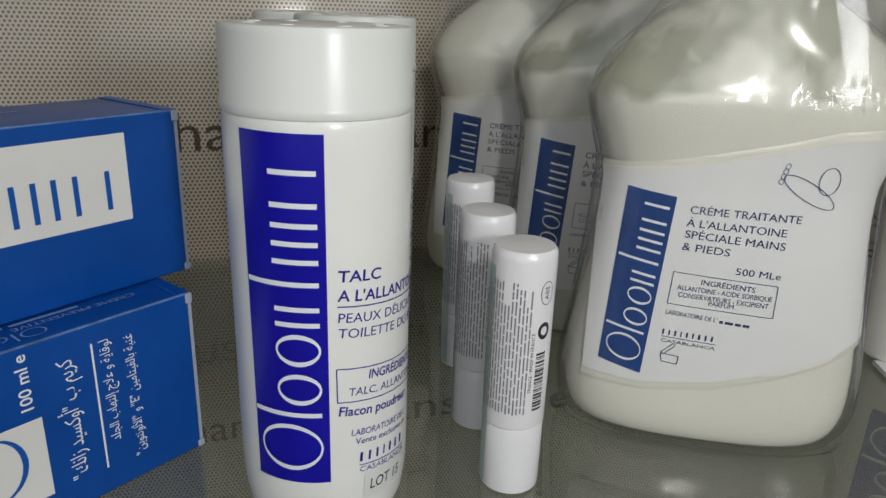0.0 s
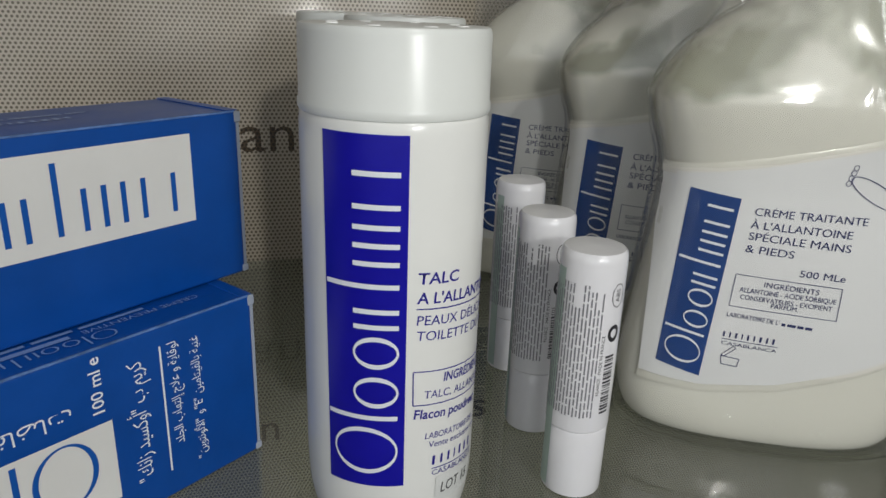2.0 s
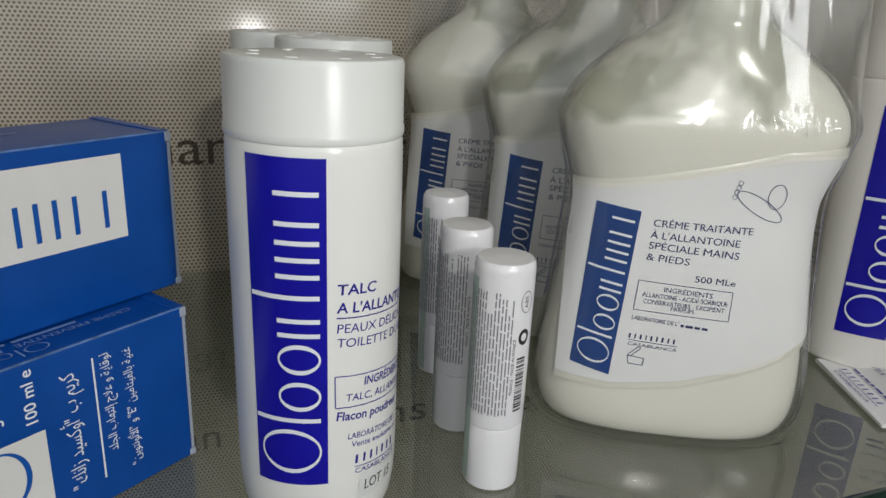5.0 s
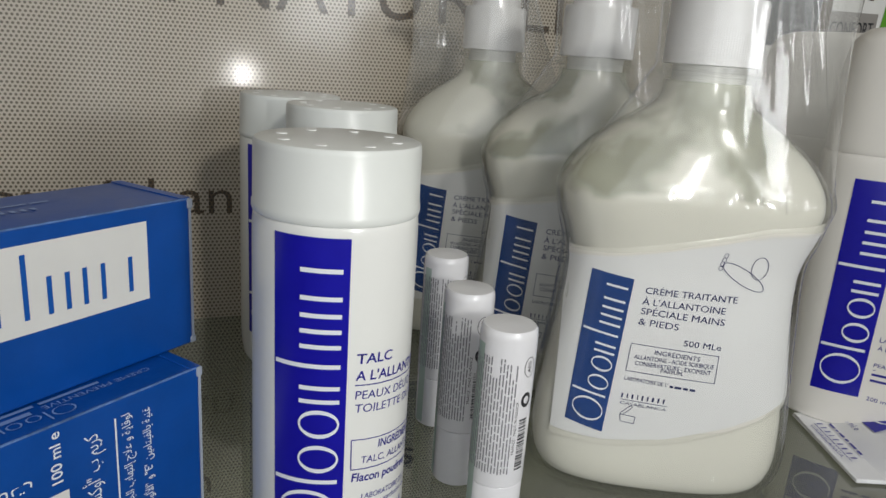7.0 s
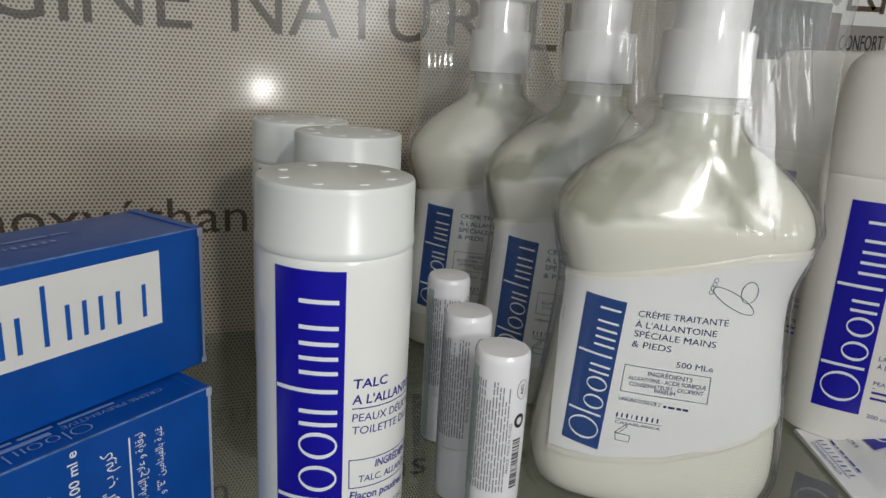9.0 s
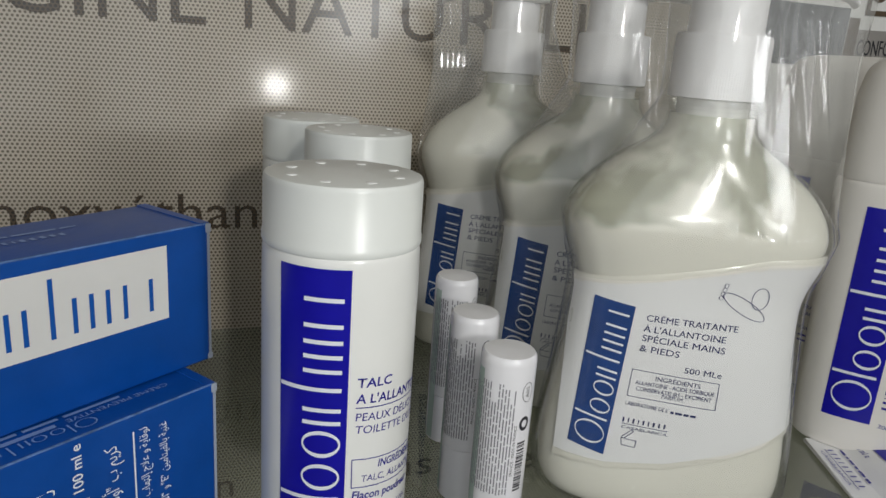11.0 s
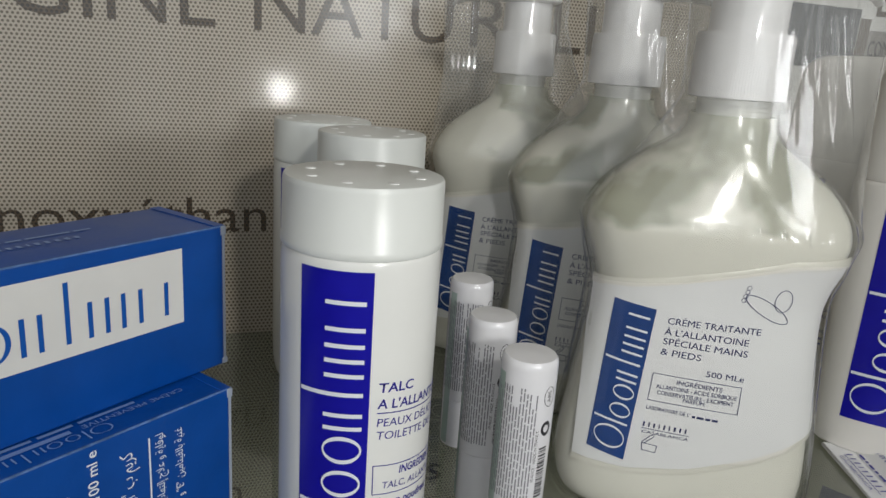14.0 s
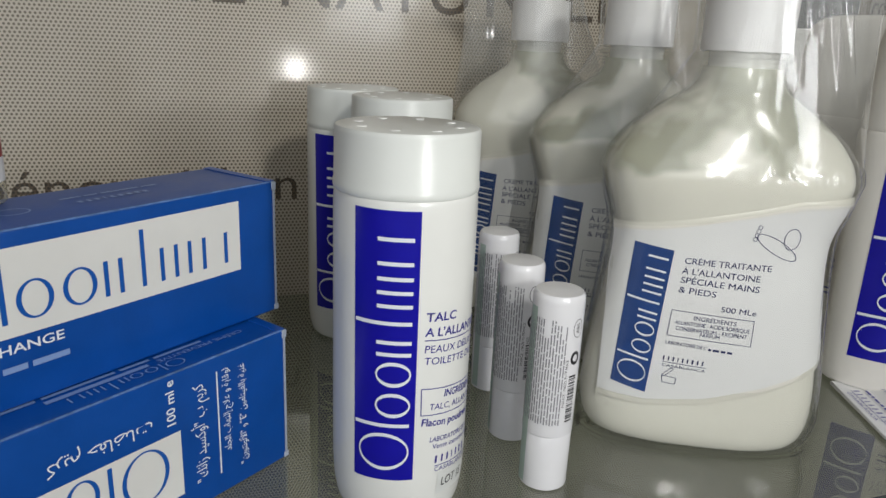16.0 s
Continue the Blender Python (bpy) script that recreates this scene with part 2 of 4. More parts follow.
def lathe(profile, count=64, **ends):
    return rings([[(r * math.cos(2 * math.pi * i / count), r * math.sin(2 * math.pi * i / count), z) for i in range(count)] for r, z in profile], **ends)


def oval(sections, count=72, **ends):
    """Loops of superellipses: rows of (z, half width, half depth, power)."""
    loops = []
    for z, a, b, power in sections:
        loop = []
        for i in range(count):
            c, s = math.cos(2 * math.pi * i / count), math.sin(2 * math.pi * i / count)
            loop.append((a * math.copysign(abs(c) ** (2 / power), c), b * math.copysign(abs(s) ** (2 / power), s), z))
        loops.append(loop)
    return rings(loops, **ends)


def smooth_rows(rows, steps=6):
    """Catmull-Rom through rows of numbers."""
    rows = [np.array(r, float) for r in rows]
    out = []
    for i in range(len(rows) - 1):
        p0, p1, p2, p3 = rows[max(i - 1, 0)], rows[i], rows[i + 1], rows[min(i + 2, len(rows) - 1)]
        for k in range(steps):
            t = k / steps
            out.append(0.5 * (2 * p1 + (p2 - p0) * t + (2 * p0 - 5 * p1 + 4 * p2 - p3) * t**2 + (3 * p1 - p0 - 3 * p2 + p3) * t**3))
    return [tuple(r) for r in (*out, rows[-1])]


def block(x0, x1, y0, y1, z0, z1, bevel=0.0, segments=2):
    bm = bmesh.new()
    bmesh.ops.create_cube(bm, size=1, matrix=Matrix.Translation(((x0 + x1) / 2, (y0 + y1) / 2, (z0 + z1) / 2)) @ Matrix.Diagonal((x1 - x0, y1 - y0, z1 - z0, 1)))
    if bevel:
        bmesh.ops.bevel(bm, geom=bm.edges[:], offset=bevel, segments=segments, affect="EDGES", profile=0.6)
    return bm


def sheet(u0, u1, v0, v1, nu=1, nv=1):
    """A flat patch in u, v; bend it afterwards with laid()."""
    bm = bmesh.new()
    grid = [[bm.verts.new((u0 + (u1 - u0) * i / nu, v0 + (v1 - v0) * j / nv, 0)) for i in range(nu + 1)] for j in range(nv + 1)]
    for j in range(nv):
        for i in range(nu):
            bm.faces.new((grid[j][i], grid[j][i + 1], grid[j + 1][i + 1], grid[j + 1][i]))
    return bm


def polygon(points):
    bm = bmesh.new()
    bm.faces.new([bm.verts.new((x, y, 0)) for x, y in points])
    return bm


def merged(parts):
    bm = bmesh.new()
    for p in parts:
        data = bpy.data.meshes.new("joint")
        p.to_mesh(data)
        p.free()
        bm.from_mesh(data)
        bpy.data.meshes.remove(data)
    return bm


def bar(x0, y0, x1, y1, width):
    """A stroke from one point to another."""
    d = Vector((x1 - x0, y1 - y0))
    n = Vector((-d.y, d.x)).normalized() * width / 2
    return polygon([(x0 - n.x, y0 - n.y), (x1 - n.x, y1 - n.y), (x1 + n.x, y1 + n.y), (x0 + n.x, y0 + n.y)])


def stroke(points, width, closed=False):
    """A ribbon of even width along points."""
    bm = bmesh.new()
    n = len(points)
    sides = []
    for i, (x, y) in enumerate(points):
        a = points[(i - 1) % n] if closed or i else points[i]
        b = points[(i + 1) % n] if closed or i < n - 1 else points[i]
        d = Vector((b[0] - a[0], b[1] - a[1])).normalized()
        o = Vector((-d.y, d.x)) * width / 2
        sides.append((bm.verts.new((x - o.x, y - o.y, 0)), bm.verts.new((x + o.x, y + o.y, 0))))
    for i in range(n if closed else n - 1):
        p, q = sides[i], sides[(i + 1) % n]
        bm.faces.new((p[0], q[0], q[1], p[1]))
    return bm


def ring(cx, cy, a, b, thin, thick, count=40):
    """An upright oval ring, thicker at its sides."""
    bm = bmesh.new()
    outer = [bm.verts.new((cx + a * math.cos(k), cy + b * math.sin(k), 0)) for k in (2 * math.pi * i / count for i in range(count))]
    inner = [bm.verts.new((cx + (a - thick) * math.cos(k), cy + (b - thin) * math.sin(k), 0)) for k in (2 * math.pi * i / count for i in range(count))]
    for i in range(count):
        j = (i + 1) % count
        bm.faces.new((outer[i], outer[j], inner[j], inner[i]))
    return bm


def lettering(text, height, x=0.0, y=0.0, align="LEFT", wide=1.0, heavy=0.0, slant=0.0, fit=None):
    """Flat letters of the built-in font; height is that of a capital. fit: the width to fill."""
    curve = bpy.data.curves.new("lettering", "FONT")
    curve.body, curve.size, curve.align_x, curve.offset, curve.shear, curve.resolution_u = text, 1.0, "LEFT", heavy, slant, 3
    ob = bpy.data.objects.new("lettering", curve)
    scene.collection.objects.link(ob)
    data = bpy.data.meshes.new_from_object(ob.evaluated_get(bpy.context.evaluated_depsgraph_get()))
    bpy.data.objects.remove(ob)
    bpy.data.curves.remove(curve)
    bm = bmesh.new()
    bm.from_mesh(data)
    bpy.data.meshes.remove(data)
    k = height / 0.686
    xs = [v.co.x for v in bm.verts] or [0, 1]
    left, span = min(xs), (max(xs) - min(xs)) * k * wide
    kx = k * wide
    if fit:
        kx, span = fit / (max(xs) - left), fit
    start = {"LEFT": 0, "CENTER": -span / 2, "RIGHT": -span}[align]
    for v in bm.verts:
        v.co = Vector((x + start + (v.co.x - left) * kx, y + v.co.y * k, 0))
    return bm


def turned(bm, degrees, x=0.0, y=0.0):
    bmesh.ops.transform(bm, matrix=pose(x, y, 0, 0, 0, degrees), verts=bm.verts)
    return bm


def laid(bm, surface_point):
    """Lays a flat drawing (u, v) on a surface: surface_point(u, v) gives the place."""
    for v in bm.verts:
        v.co = surface_point(v.co.x, v.co.y)
    return bm


def wordmark(length, tall, weight=1.0):
    """The maker's sign as a list of plain rings and bars of its size, running to the right from 0."""
    w, n = weight * length * 0.013, length
    draw = [ring(0.085 * n, 0.5 * tall, 0.085 * n, 0.51 * tall, 0.45 * w, 1.2 * w)]
    draw += [ring(x * n, 0.33 * tall, 0.054 * n, 0.34 * tall, 0.5 * w, 1.2 * w) for x in (0.295, 0.43)]
    for x, high in ((0.205, 1.1), (0.515, 0.66), (0.565, 0.66), (0.645, 1.1), (0.715, 0.66), (0.77, 0.66), (0.825, 0.66), (0.885, 0.66), (0.98, 0.66)):
        draw.append(bar(x * n, 0, x * n, high * tall, 1.2 * w))
    return draw


def sign_parts(parent, shapes, material, move, label):
    """Each ring and bar of the sign as a part of its own; move lays a shape in place."""
    for shape in shapes:
        name = "sign_ring" if len(shape.verts) > 20 else "sign_bar"
        part(name, move(fine(shape, 0.0016)), material, parent, label, smooth=False)


def bars(x, y, widths, height, gap):
    """Writing too small to read, as plain bars on one line."""
    draw = []
    for w in widths:
        draw.append(polygon([(x, y), (x + w, y), (x + w, y + height), (x, y + height)]))
        x += w + gap
    return merged(draw)


def text_line(text, start, end, height, heavy=0.0):
    """Letters that fill the way from one point to another, in millimetres of the label."""
    (x0, y0), (x1, y1) = start, end
    bm = lettering(text, height / 1000, heavy=heavy, fit=math.hypot(x1 - x0, y1 - y0) / 1000)
    return turned(bm, math.degrees(math.atan2(y1 - y0, x1 - x0)), x0 / 1000, y0 / 1000)


def quad(corners, n=12, m=24):
    """A four-cornered patch (lower left, lower right, upper right, upper left) in millimetres, fine enough to bend."""
    bm = sheet(0, 1, 0, 1, n, m)
    a, b, c, d = [Vector((x / 1000, y / 1000, 0)) for x, y in corners]
    for v in bm.verts:
        u, w = v.co.x, v.co.y
        v.co = (a * (1 - u) + b * u) * (1 - w) + (d * (1 - u) + c * u) * w
    return bm


def in_quad(bm, corners, length, tall):
    """Moves a drawing that runs upwards along a strip into that strip."""
    a, b, c, d = [Vector((x / 1000, y / 1000, 0)) for x, y in corners]
    for v in bm.verts:
        w, u = v.co.x / length, 1 - v.co.y / tall
        v.co = (a * (1 - u) + b * u) * (1 - w) + (d * (1 - u) + c * u) * w
    return bm


def outline(corners, width):
    pts = [(x / 1000, y / 1000) for x, y in corners]
    return merged([bar(*pts[i], *pts[(i + 1) % len(pts)], width / 1000) for i in range(len(pts))])


def fine(bm, cuts=0.0012):
    """Cuts long edges so that a drawing can follow a curved face."""
    for _ in range(3):
        long = [e for e in bm.edges if e.calc_length() > cuts]
        if not long:
            break
        bmesh.ops.subdivide_edges(bm, edges=long, cuts=1)
    return bm


ARABIC = dict(zip("اأإبةتجحدرزسضعغفقكلمنهوي", (0xFE8D, 0xFE83, 0xFE87, 0xFE8F, 0xFE93, 0xFE95, 0xFE9D, 0xFEA1, 0xFEA9, 0xFEAD, 0xFEAF, 0xFEB1, 0xFEBD, 0xFEC9, 0xFECD, 0xFED1, 0xFED5, 0xFED9, 0xFEDD, 0xFEE1, 0xFEE5, 0xFEE9, 0xFEED, 0xFEF1)))


def arabic(text):
    """Joined letter forms in the order in which they stand from left to right."""
    shaped, linked = [], False
    i = 0
    while i < len(text):
        ch = text[i]
        if ch == "ل" and text[i + 1 : i + 2] in ("ا", "أ"):
            shaped.append(chr((0xFEFB if text[i + 1] == "ا" else 0xFEF7) + linked))
            linked, i = False, i + 2
            continue
        if ch in ARABIC:
            after = text[i + 1 : i + 2] in ARABIC and bool(text[i + 1 : i + 2])
            joins = ch not in "اأإةدرزو"
            forward = joins and after
            shaped.append(chr(ARABIC[ch] + (3 if linked and forward else 2 if forward else 1 if linked else 0)))
            linked = forward
        else:
            shaped.append(ch)
            linked = False
        i += 1
    return "".join(reversed(shaped))


# ---- the cabinet and the shop round it ----
WALL_Y, WALL_LEAN = 0.362, -0.047
# the film's panel leans a little backward at its top
panel = block(-0.9, 1.1, 0, 0.012, -0.55, 0.6)
for v in panel.verts:
    v.co.y += WALL_Y - WALL_LEAN * (v.co.z - 0.12)
part("wall_back", panel, FILM, smooth=False)
tagged(bpy.data.objects["wall_back"], "beige perforated printed film on the cabinet's back wall", "wall", kind="structure")


def on_wall(u, v):
    return Vector((u, WALL_Y - WALL_LEAN * (v - 0.12) - 0.0004, v))


def wall_words(text, height, x0, x1, base, name="wall_lettering"):
    ob = part(name, laid(lettering(text, height, x0, base, fit=x1 - x0), on_wall), FILM_INK, bpy.data.objects["wall_back"], "dark brown printed letters", smooth=False)
    return ob


wall_words("NATU", 0.0276, 0.0063, 0.1103, 0.1532)
wall_words("RELLE", 0.0276, 0.1206, 0.2330, 0.1532)
wall_words("ORIGINE", 0.0276, -0.1696, -0.0120, 0.1532)
wall_words("phénoxyéthan", 0.0180, -0.1568, 0.0120, 0.0513)
wall_words("par", 0.0164, 0.0693, 0.1040, 0.0508)
wall_words("han", 0.0160, -0.0335, -0.0019, -0.1076)
wall_words("ans", 0.0160, 0.0763, 0.1187, -0.1090)
wall_words("le m", 0.0160, 0.1724, 0.2199, -0.1142)

shelf = thing("glass_shelf", "clear greenish glass shelf with a dark front edge", "shelf", kind="structure")
pane = part("pane", block(-0.7, 0.9, 0.1142, 0.345, -0.008, -0.0003), GLASS_UNDER, shelf, smooth=False)
pane.data.materials.append(GLASS)
for face in pane.data.polygons:
    face.material_index = int(face.normal.z > 0.5)
part("front_edge", block(-0.7, 0.9, 0.1118, 0.1140, -0.0082, -0.0001, 0.0006), GLASS_EDGE, shelf, "dark green polished glass edge")

for name, x0, x1, y0, y1, z0, z1 in (("wall_left", -1.55, -1.50, -2.3, 0.40, -0.60, 1.30), ("wall_right", 1.50, 1.55, -2.3, 0.40, -0.60, 1.30),
                                      ("wall_behind", -1.55, 1.55, -2.35, -2.3, -0.60, 1.30), ("wall_front", -1.55, 1.55, 0.40, 0.45, -0.60, 1.30),
                                      ("floor", -1.55, 1.55, -2.35, 0.45, -0.65, -0.60), ("ceiling", -1.55, 1.55, -2.35, 0.45, 1.30, 1.35)):
    tagged(part(name, block(x0, x1, y0, y1, z0, z1), ROOM, smooth=False), "plain grey shop " + name.split("_")[0], name.split("_")[0], kind="structure")


# ---- cream cartons ----
def carton(label, x, y, z, turn, tall, length, deep):
    """A folded card box; its origin is the front right lower corner, and it runs to the left."""
    box = thing("cream_carton", label, "carton", x, y, z, turn, "stacked cream cartons")
    part("body", block(-length, 0, 0, deep, 0, tall, 0.0009, 3), CARD, box)
    part("end_flap", block(0.0001, 0.0007, 0.0012, deep - 0.001, 0.001, tall - 0.001, 0.0002, 1), CARD, box)
    part("flap_edge", block(0.0000, 0.0010, 0.0004, 0.0008, 0.002, tall - 0.001, 0.0001, 1), CARD_EDGE, box, "worn pale card edge")
    part("worn_edge", block(-length, -0.0008, -0.00012, 0.00035, tall - 0.00035, tall + 0.00012), CARD_WORN, box, "pale worn fold")
    for z0, z1 in ((tall - 0.0030, tall - 0.0002), (0.0002, 0.0022)):
        part("worn_corner", block(-0.0009, 0.0011, -0.0002, 0.0008, z0, z1, 0.0002, 1), CARD_EDGE, box, "bare card showing at a corner")
    part("top_crease", block(-0.003, 0.0004, 0.0, deep, tall, tall + 0.0003, 0.0001, 1), CARD, box)
    return box


def front_of(u, v):
    return Vector((u, -0.00015, v))


def top_of(tall):
    return lambda u, v: Vector((u, v, tall + 0.0002))


LOW = carton("blue printed cream carton lying upside down under another", -0.0140, 0.1862, 0.0, 36.0, 0.0478, 0.15, 0.046)
HIGH = carton("blue printed cream carton stacked on top of another", -0.0147, 0.2030, 0.0482, 37.5, 0.0455, 0.15, 0.032)

part("white_panel", laid(quad([(-110, 18.6), (-14.8, 18.6), (-14.8, 41.2), (-110, 41.2)], 1, 1), front_of), CARD_WHITE, HIGH, "white printed panel", smooth=False)
sign_parts(HIGH, wordmark(0.0855, 0.0151), CARD_INK, lambda s: laid(turned(s, 0, -0.1043, 0.0222), lambda u, v: Vector((u, -0.0003, v))), "blue printed shape")
part("product_name", laid(text_line("CHANGE", (-92.5, 14.4), (-73.0, 14.4), 2.5, 0.012), front_of), WHITE_INK, HIGH, "white printed word", smooth=False)
part("small_print", laid(bars(-0.099, 0.0095, (0.009, 0.006, 0.0095), 0.0016, 0.0012), front_of), CARD_PALE, HIGH, "pale blue fine print", smooth=False)
part("top_print", laid(merged([bars(-0.058, 0.013, (0.0012, 0.0010, 0.0011, 0.0006, 0.0012, 0.0012, 0.0013, 0.0012, 0.0012), 0.0022, 0.0014), bars(-0.060, 0.0195, (0.006, 0.004, 0.012, 0.005), 0.0011, 0.001), ring(-0.075, 0.015, 0.0045, 0.0035, 0.0005, 0.0005)]), top_of(0.0455)), CARD_PALE, HIGH, "pale print on the top face", smooth=False)

part("white_panel", laid(quad([(-135, 7.6), (-40.1, 7.6), (-40.1, 29.0), (-135, 29.0)], 1, 1), front_of), CARD_WHITE, LOW, "white printed panel", smooth=False)
sign_parts(LOW, wordmark(0.0855, 0.0163), CARD_INK, lambda s: laid(turned(s, 180, -0.0445, 0.0276), lambda u, v: Vector((u, -0.0003, v))), "blue printed shape")
part("volume", laid(turned(lettering("100 ml e", 0.0027, heavy=0.012, fit=0.0140), 90, -0.0414, 0.0318), front_of), WHITE_INK, LOW, "white printed volume", smooth=False)
part("rule", laid(quad([(-27.05, 7.6), (-26.55, 7.6), (-26.55, 42.7), (-27.05, 42.7)], 1, 1), front_of), WHITE_INK, LOW, smooth=False)
for words, size, wide, u, v in (('كريم ب "أوكسيد زانك"', 0.0036, 0.0325, -0.0318, 0.0085), ("لوقاية و علاج إلتهاب الجلد", 0.0024, 0.0285, -0.0226, 0.0142), ('غنية بالفيتامين "E" و "الألونتوين"', 0.0024, 0.0350, -0.0166, 0.0070)):
    part("arabic_line", laid(turned(lettering(arabic(words), size, fit=wide), 90, u, v), front_of), WHITE_INK, LOW, "white printed line", smooth=False)
part("arabic_line", laid(turned(lettering(arabic("كريم حفاضات"), 0.0036, fit=0.0290), 180, -0.0487, 0.0360), front_of), WHITE_INK, LOW, "white printed line", smooth=False)
part("top_print", laid(merged([turned(lettering("CRÈME PREVENTIVE", 0.0019, fit=0.030), 180, -0.010, 0.0100), bars(-0.072, 0.0081, (0.029,), 0.0017, 0.001), bars(-0.085, 0.0112, (0.012, 0.02, 0.009, 0.016), 0.0012, 0.0015), turned(merged(wordmark(0.034, 0.0045, 0.9)), 180, -0.034, 0.0072)]), top_of(0.0478)), CARD_PALE, LOW, "pale print on the top face", smooth=False)


# ---- talc bottles ----
def talc_bottle(label, x, y, turn):
    r = 0.0208
    b = thing("talc_bottle", label, "bottle", x, y, 0, turn, "white talc bottles")
    part("body", lathe(smooth_rows([(0.0145, 0.0), (0.0185, 0.0012), (0.0200, 0.006), (0.0207, 0.014), (0.0208, 0.03), (0.0208, 0.075), (0.0208, 0.095), (0.0206, 0.0995), (0.0201, 0.1005)], 4)), TALC, b)
    part("cap", lathe([(0.0200, 0.1002), (0.0207, 0.1005), (0.02095, 0.1011), (0.02095, 0.1026), (0.0207, 0.1030), (0.0206, 0.1164), (0.0205, 0.1172), (0.0202, 0.1178), (0.0197, 0.1180), (0.001, 0.1178)]), LID, b, "white sifter cap")
    for k in range(8):
        a = 2 * math.pi * (k + 0.35) / 8
        dot = lathe([(0.0013, 0.1172), (0.0014, 0.11808), (0.0012, 0.11816)], 14)
        bmesh.ops.translate(dot, vec=(0.0146 * math.cos(a), 0.0146 * math.sin(a), 0), verts=dot.verts)
        part("sifter_hole", dot, HOLE, b)

    def skin(lift):
        def at(u, v):
            a, rr = u / 0.0209 - math.pi / 2, min(r, 0.0200 + 0.0008 * min(1, max(0, (v - 0.005) / 0.010))) + lift
            return Vector((rr * math.cos(a), rr * math.sin(a), v))
        return at

    strip = [(-19.6, 16.9), (-1.4, 17.2), (-1.4, 98.0), (-20.2, 98.2)]
    part("blue_strip", laid(quad(strip, 20, 12), skin(0.00012)), BLUE, b, "royal blue printed strip")
    sign_parts(b, wordmark(0.076, 0.0143), WHITE_INK, lambda s: laid(in_quad(turned(s, 0, 0.0037, 0.0016), strip, 0.0865, 0.0179), skin(0.0004)), "white printed shape")
    for words, start, end, size, heavy in (("TALC", (0.8, 66.9), (11.1, 66.1), 2.5, 0.015), ("A L'ALLANTOINE", (0.7, 62.5), (30.0, 59.6), 2.5, 0.015), ("PEAUX DÉLICATES", (0.8, 57.5), (29.0, 54.6), 2.2, 0), ("TOILETTE DU BÉBÉ", (0.7, 53.9), (30.0, 50.6), 2.2, 0),
                                            ("INGRÉDIENTS", (7.9, 42.5), (25.0, 40.2), 2.2, 0.015), ("TALC, ALLANTOINE", (2.9, 39.3), (28.0, 36.2), 1.9, 0), ("Flacon poudreur", (0.6, 34.5), (22.0, 31.6), 2.3, 0.018), ("LABORATOIRE DE L'", (3.5, 28.7), (22.0, 26.6), 1.6, 0),
                                            ("Vente exclusive en", (4.4, 26.2), (22.0, 24.2), 1.6, 0), ("CASABLANCA", (5.5, 18.3), (21.0, 16.8), 1.4, 0)):
        part("print_line", laid(fine(text_line(words, start, end, size, heavy)), skin(0.00012)), INK, b, "violet-blue printed words", smooth=False)
    part("rule", laid(fine(merged([bar(0.0007, 0.0612, 0.030, 0.0584, 0.0003), bar(0.0055, 0.0202, 0.021, 0.0187, 0.00025), outline([(0.3, 46.3), (30, 43.2), (30, 34.9), (0.4, 37.9)], 0.28)])), skin(0.00012)), INK, b, smooth=False)
    part("maker_name", laid(fine(turned(bars(0, 0, (0.0007, 0.0006, 0.0006, 0.0004, 0.0007, 0.0007, 0.0008), 0.0024, 0.0016), -5, 0.0055, 0.0212)), skin(0.00012)), INK, b, "violet-blue printed bars", smooth=False)
    part("lot_sticker", laid(quad([(6.4, 10.0), (20, 9.2), (20, 16.6), (6.8, 17.6)], 12, 4), skin(0.0002)), STICKER, b, "pale batch sticker")
    part("lot_print", laid(fine(text_line("LOT 15", (8.3, 12.4), (18.2, 11.8), 3.0)), skin(0.0003)), INK_BLACK, b, "black printed batch mark", smooth=False)
    return b


talc_bottle("white talc bottle with a blue label on the glass shelf", 0.0187, 0.1597, 0)
talc_bottle("white talc bottle standing behind another", 0.0420, 0.2515, 8)
talc_bottle("white talc bottle standing last of three", 0.0300, 0.2930, -8)


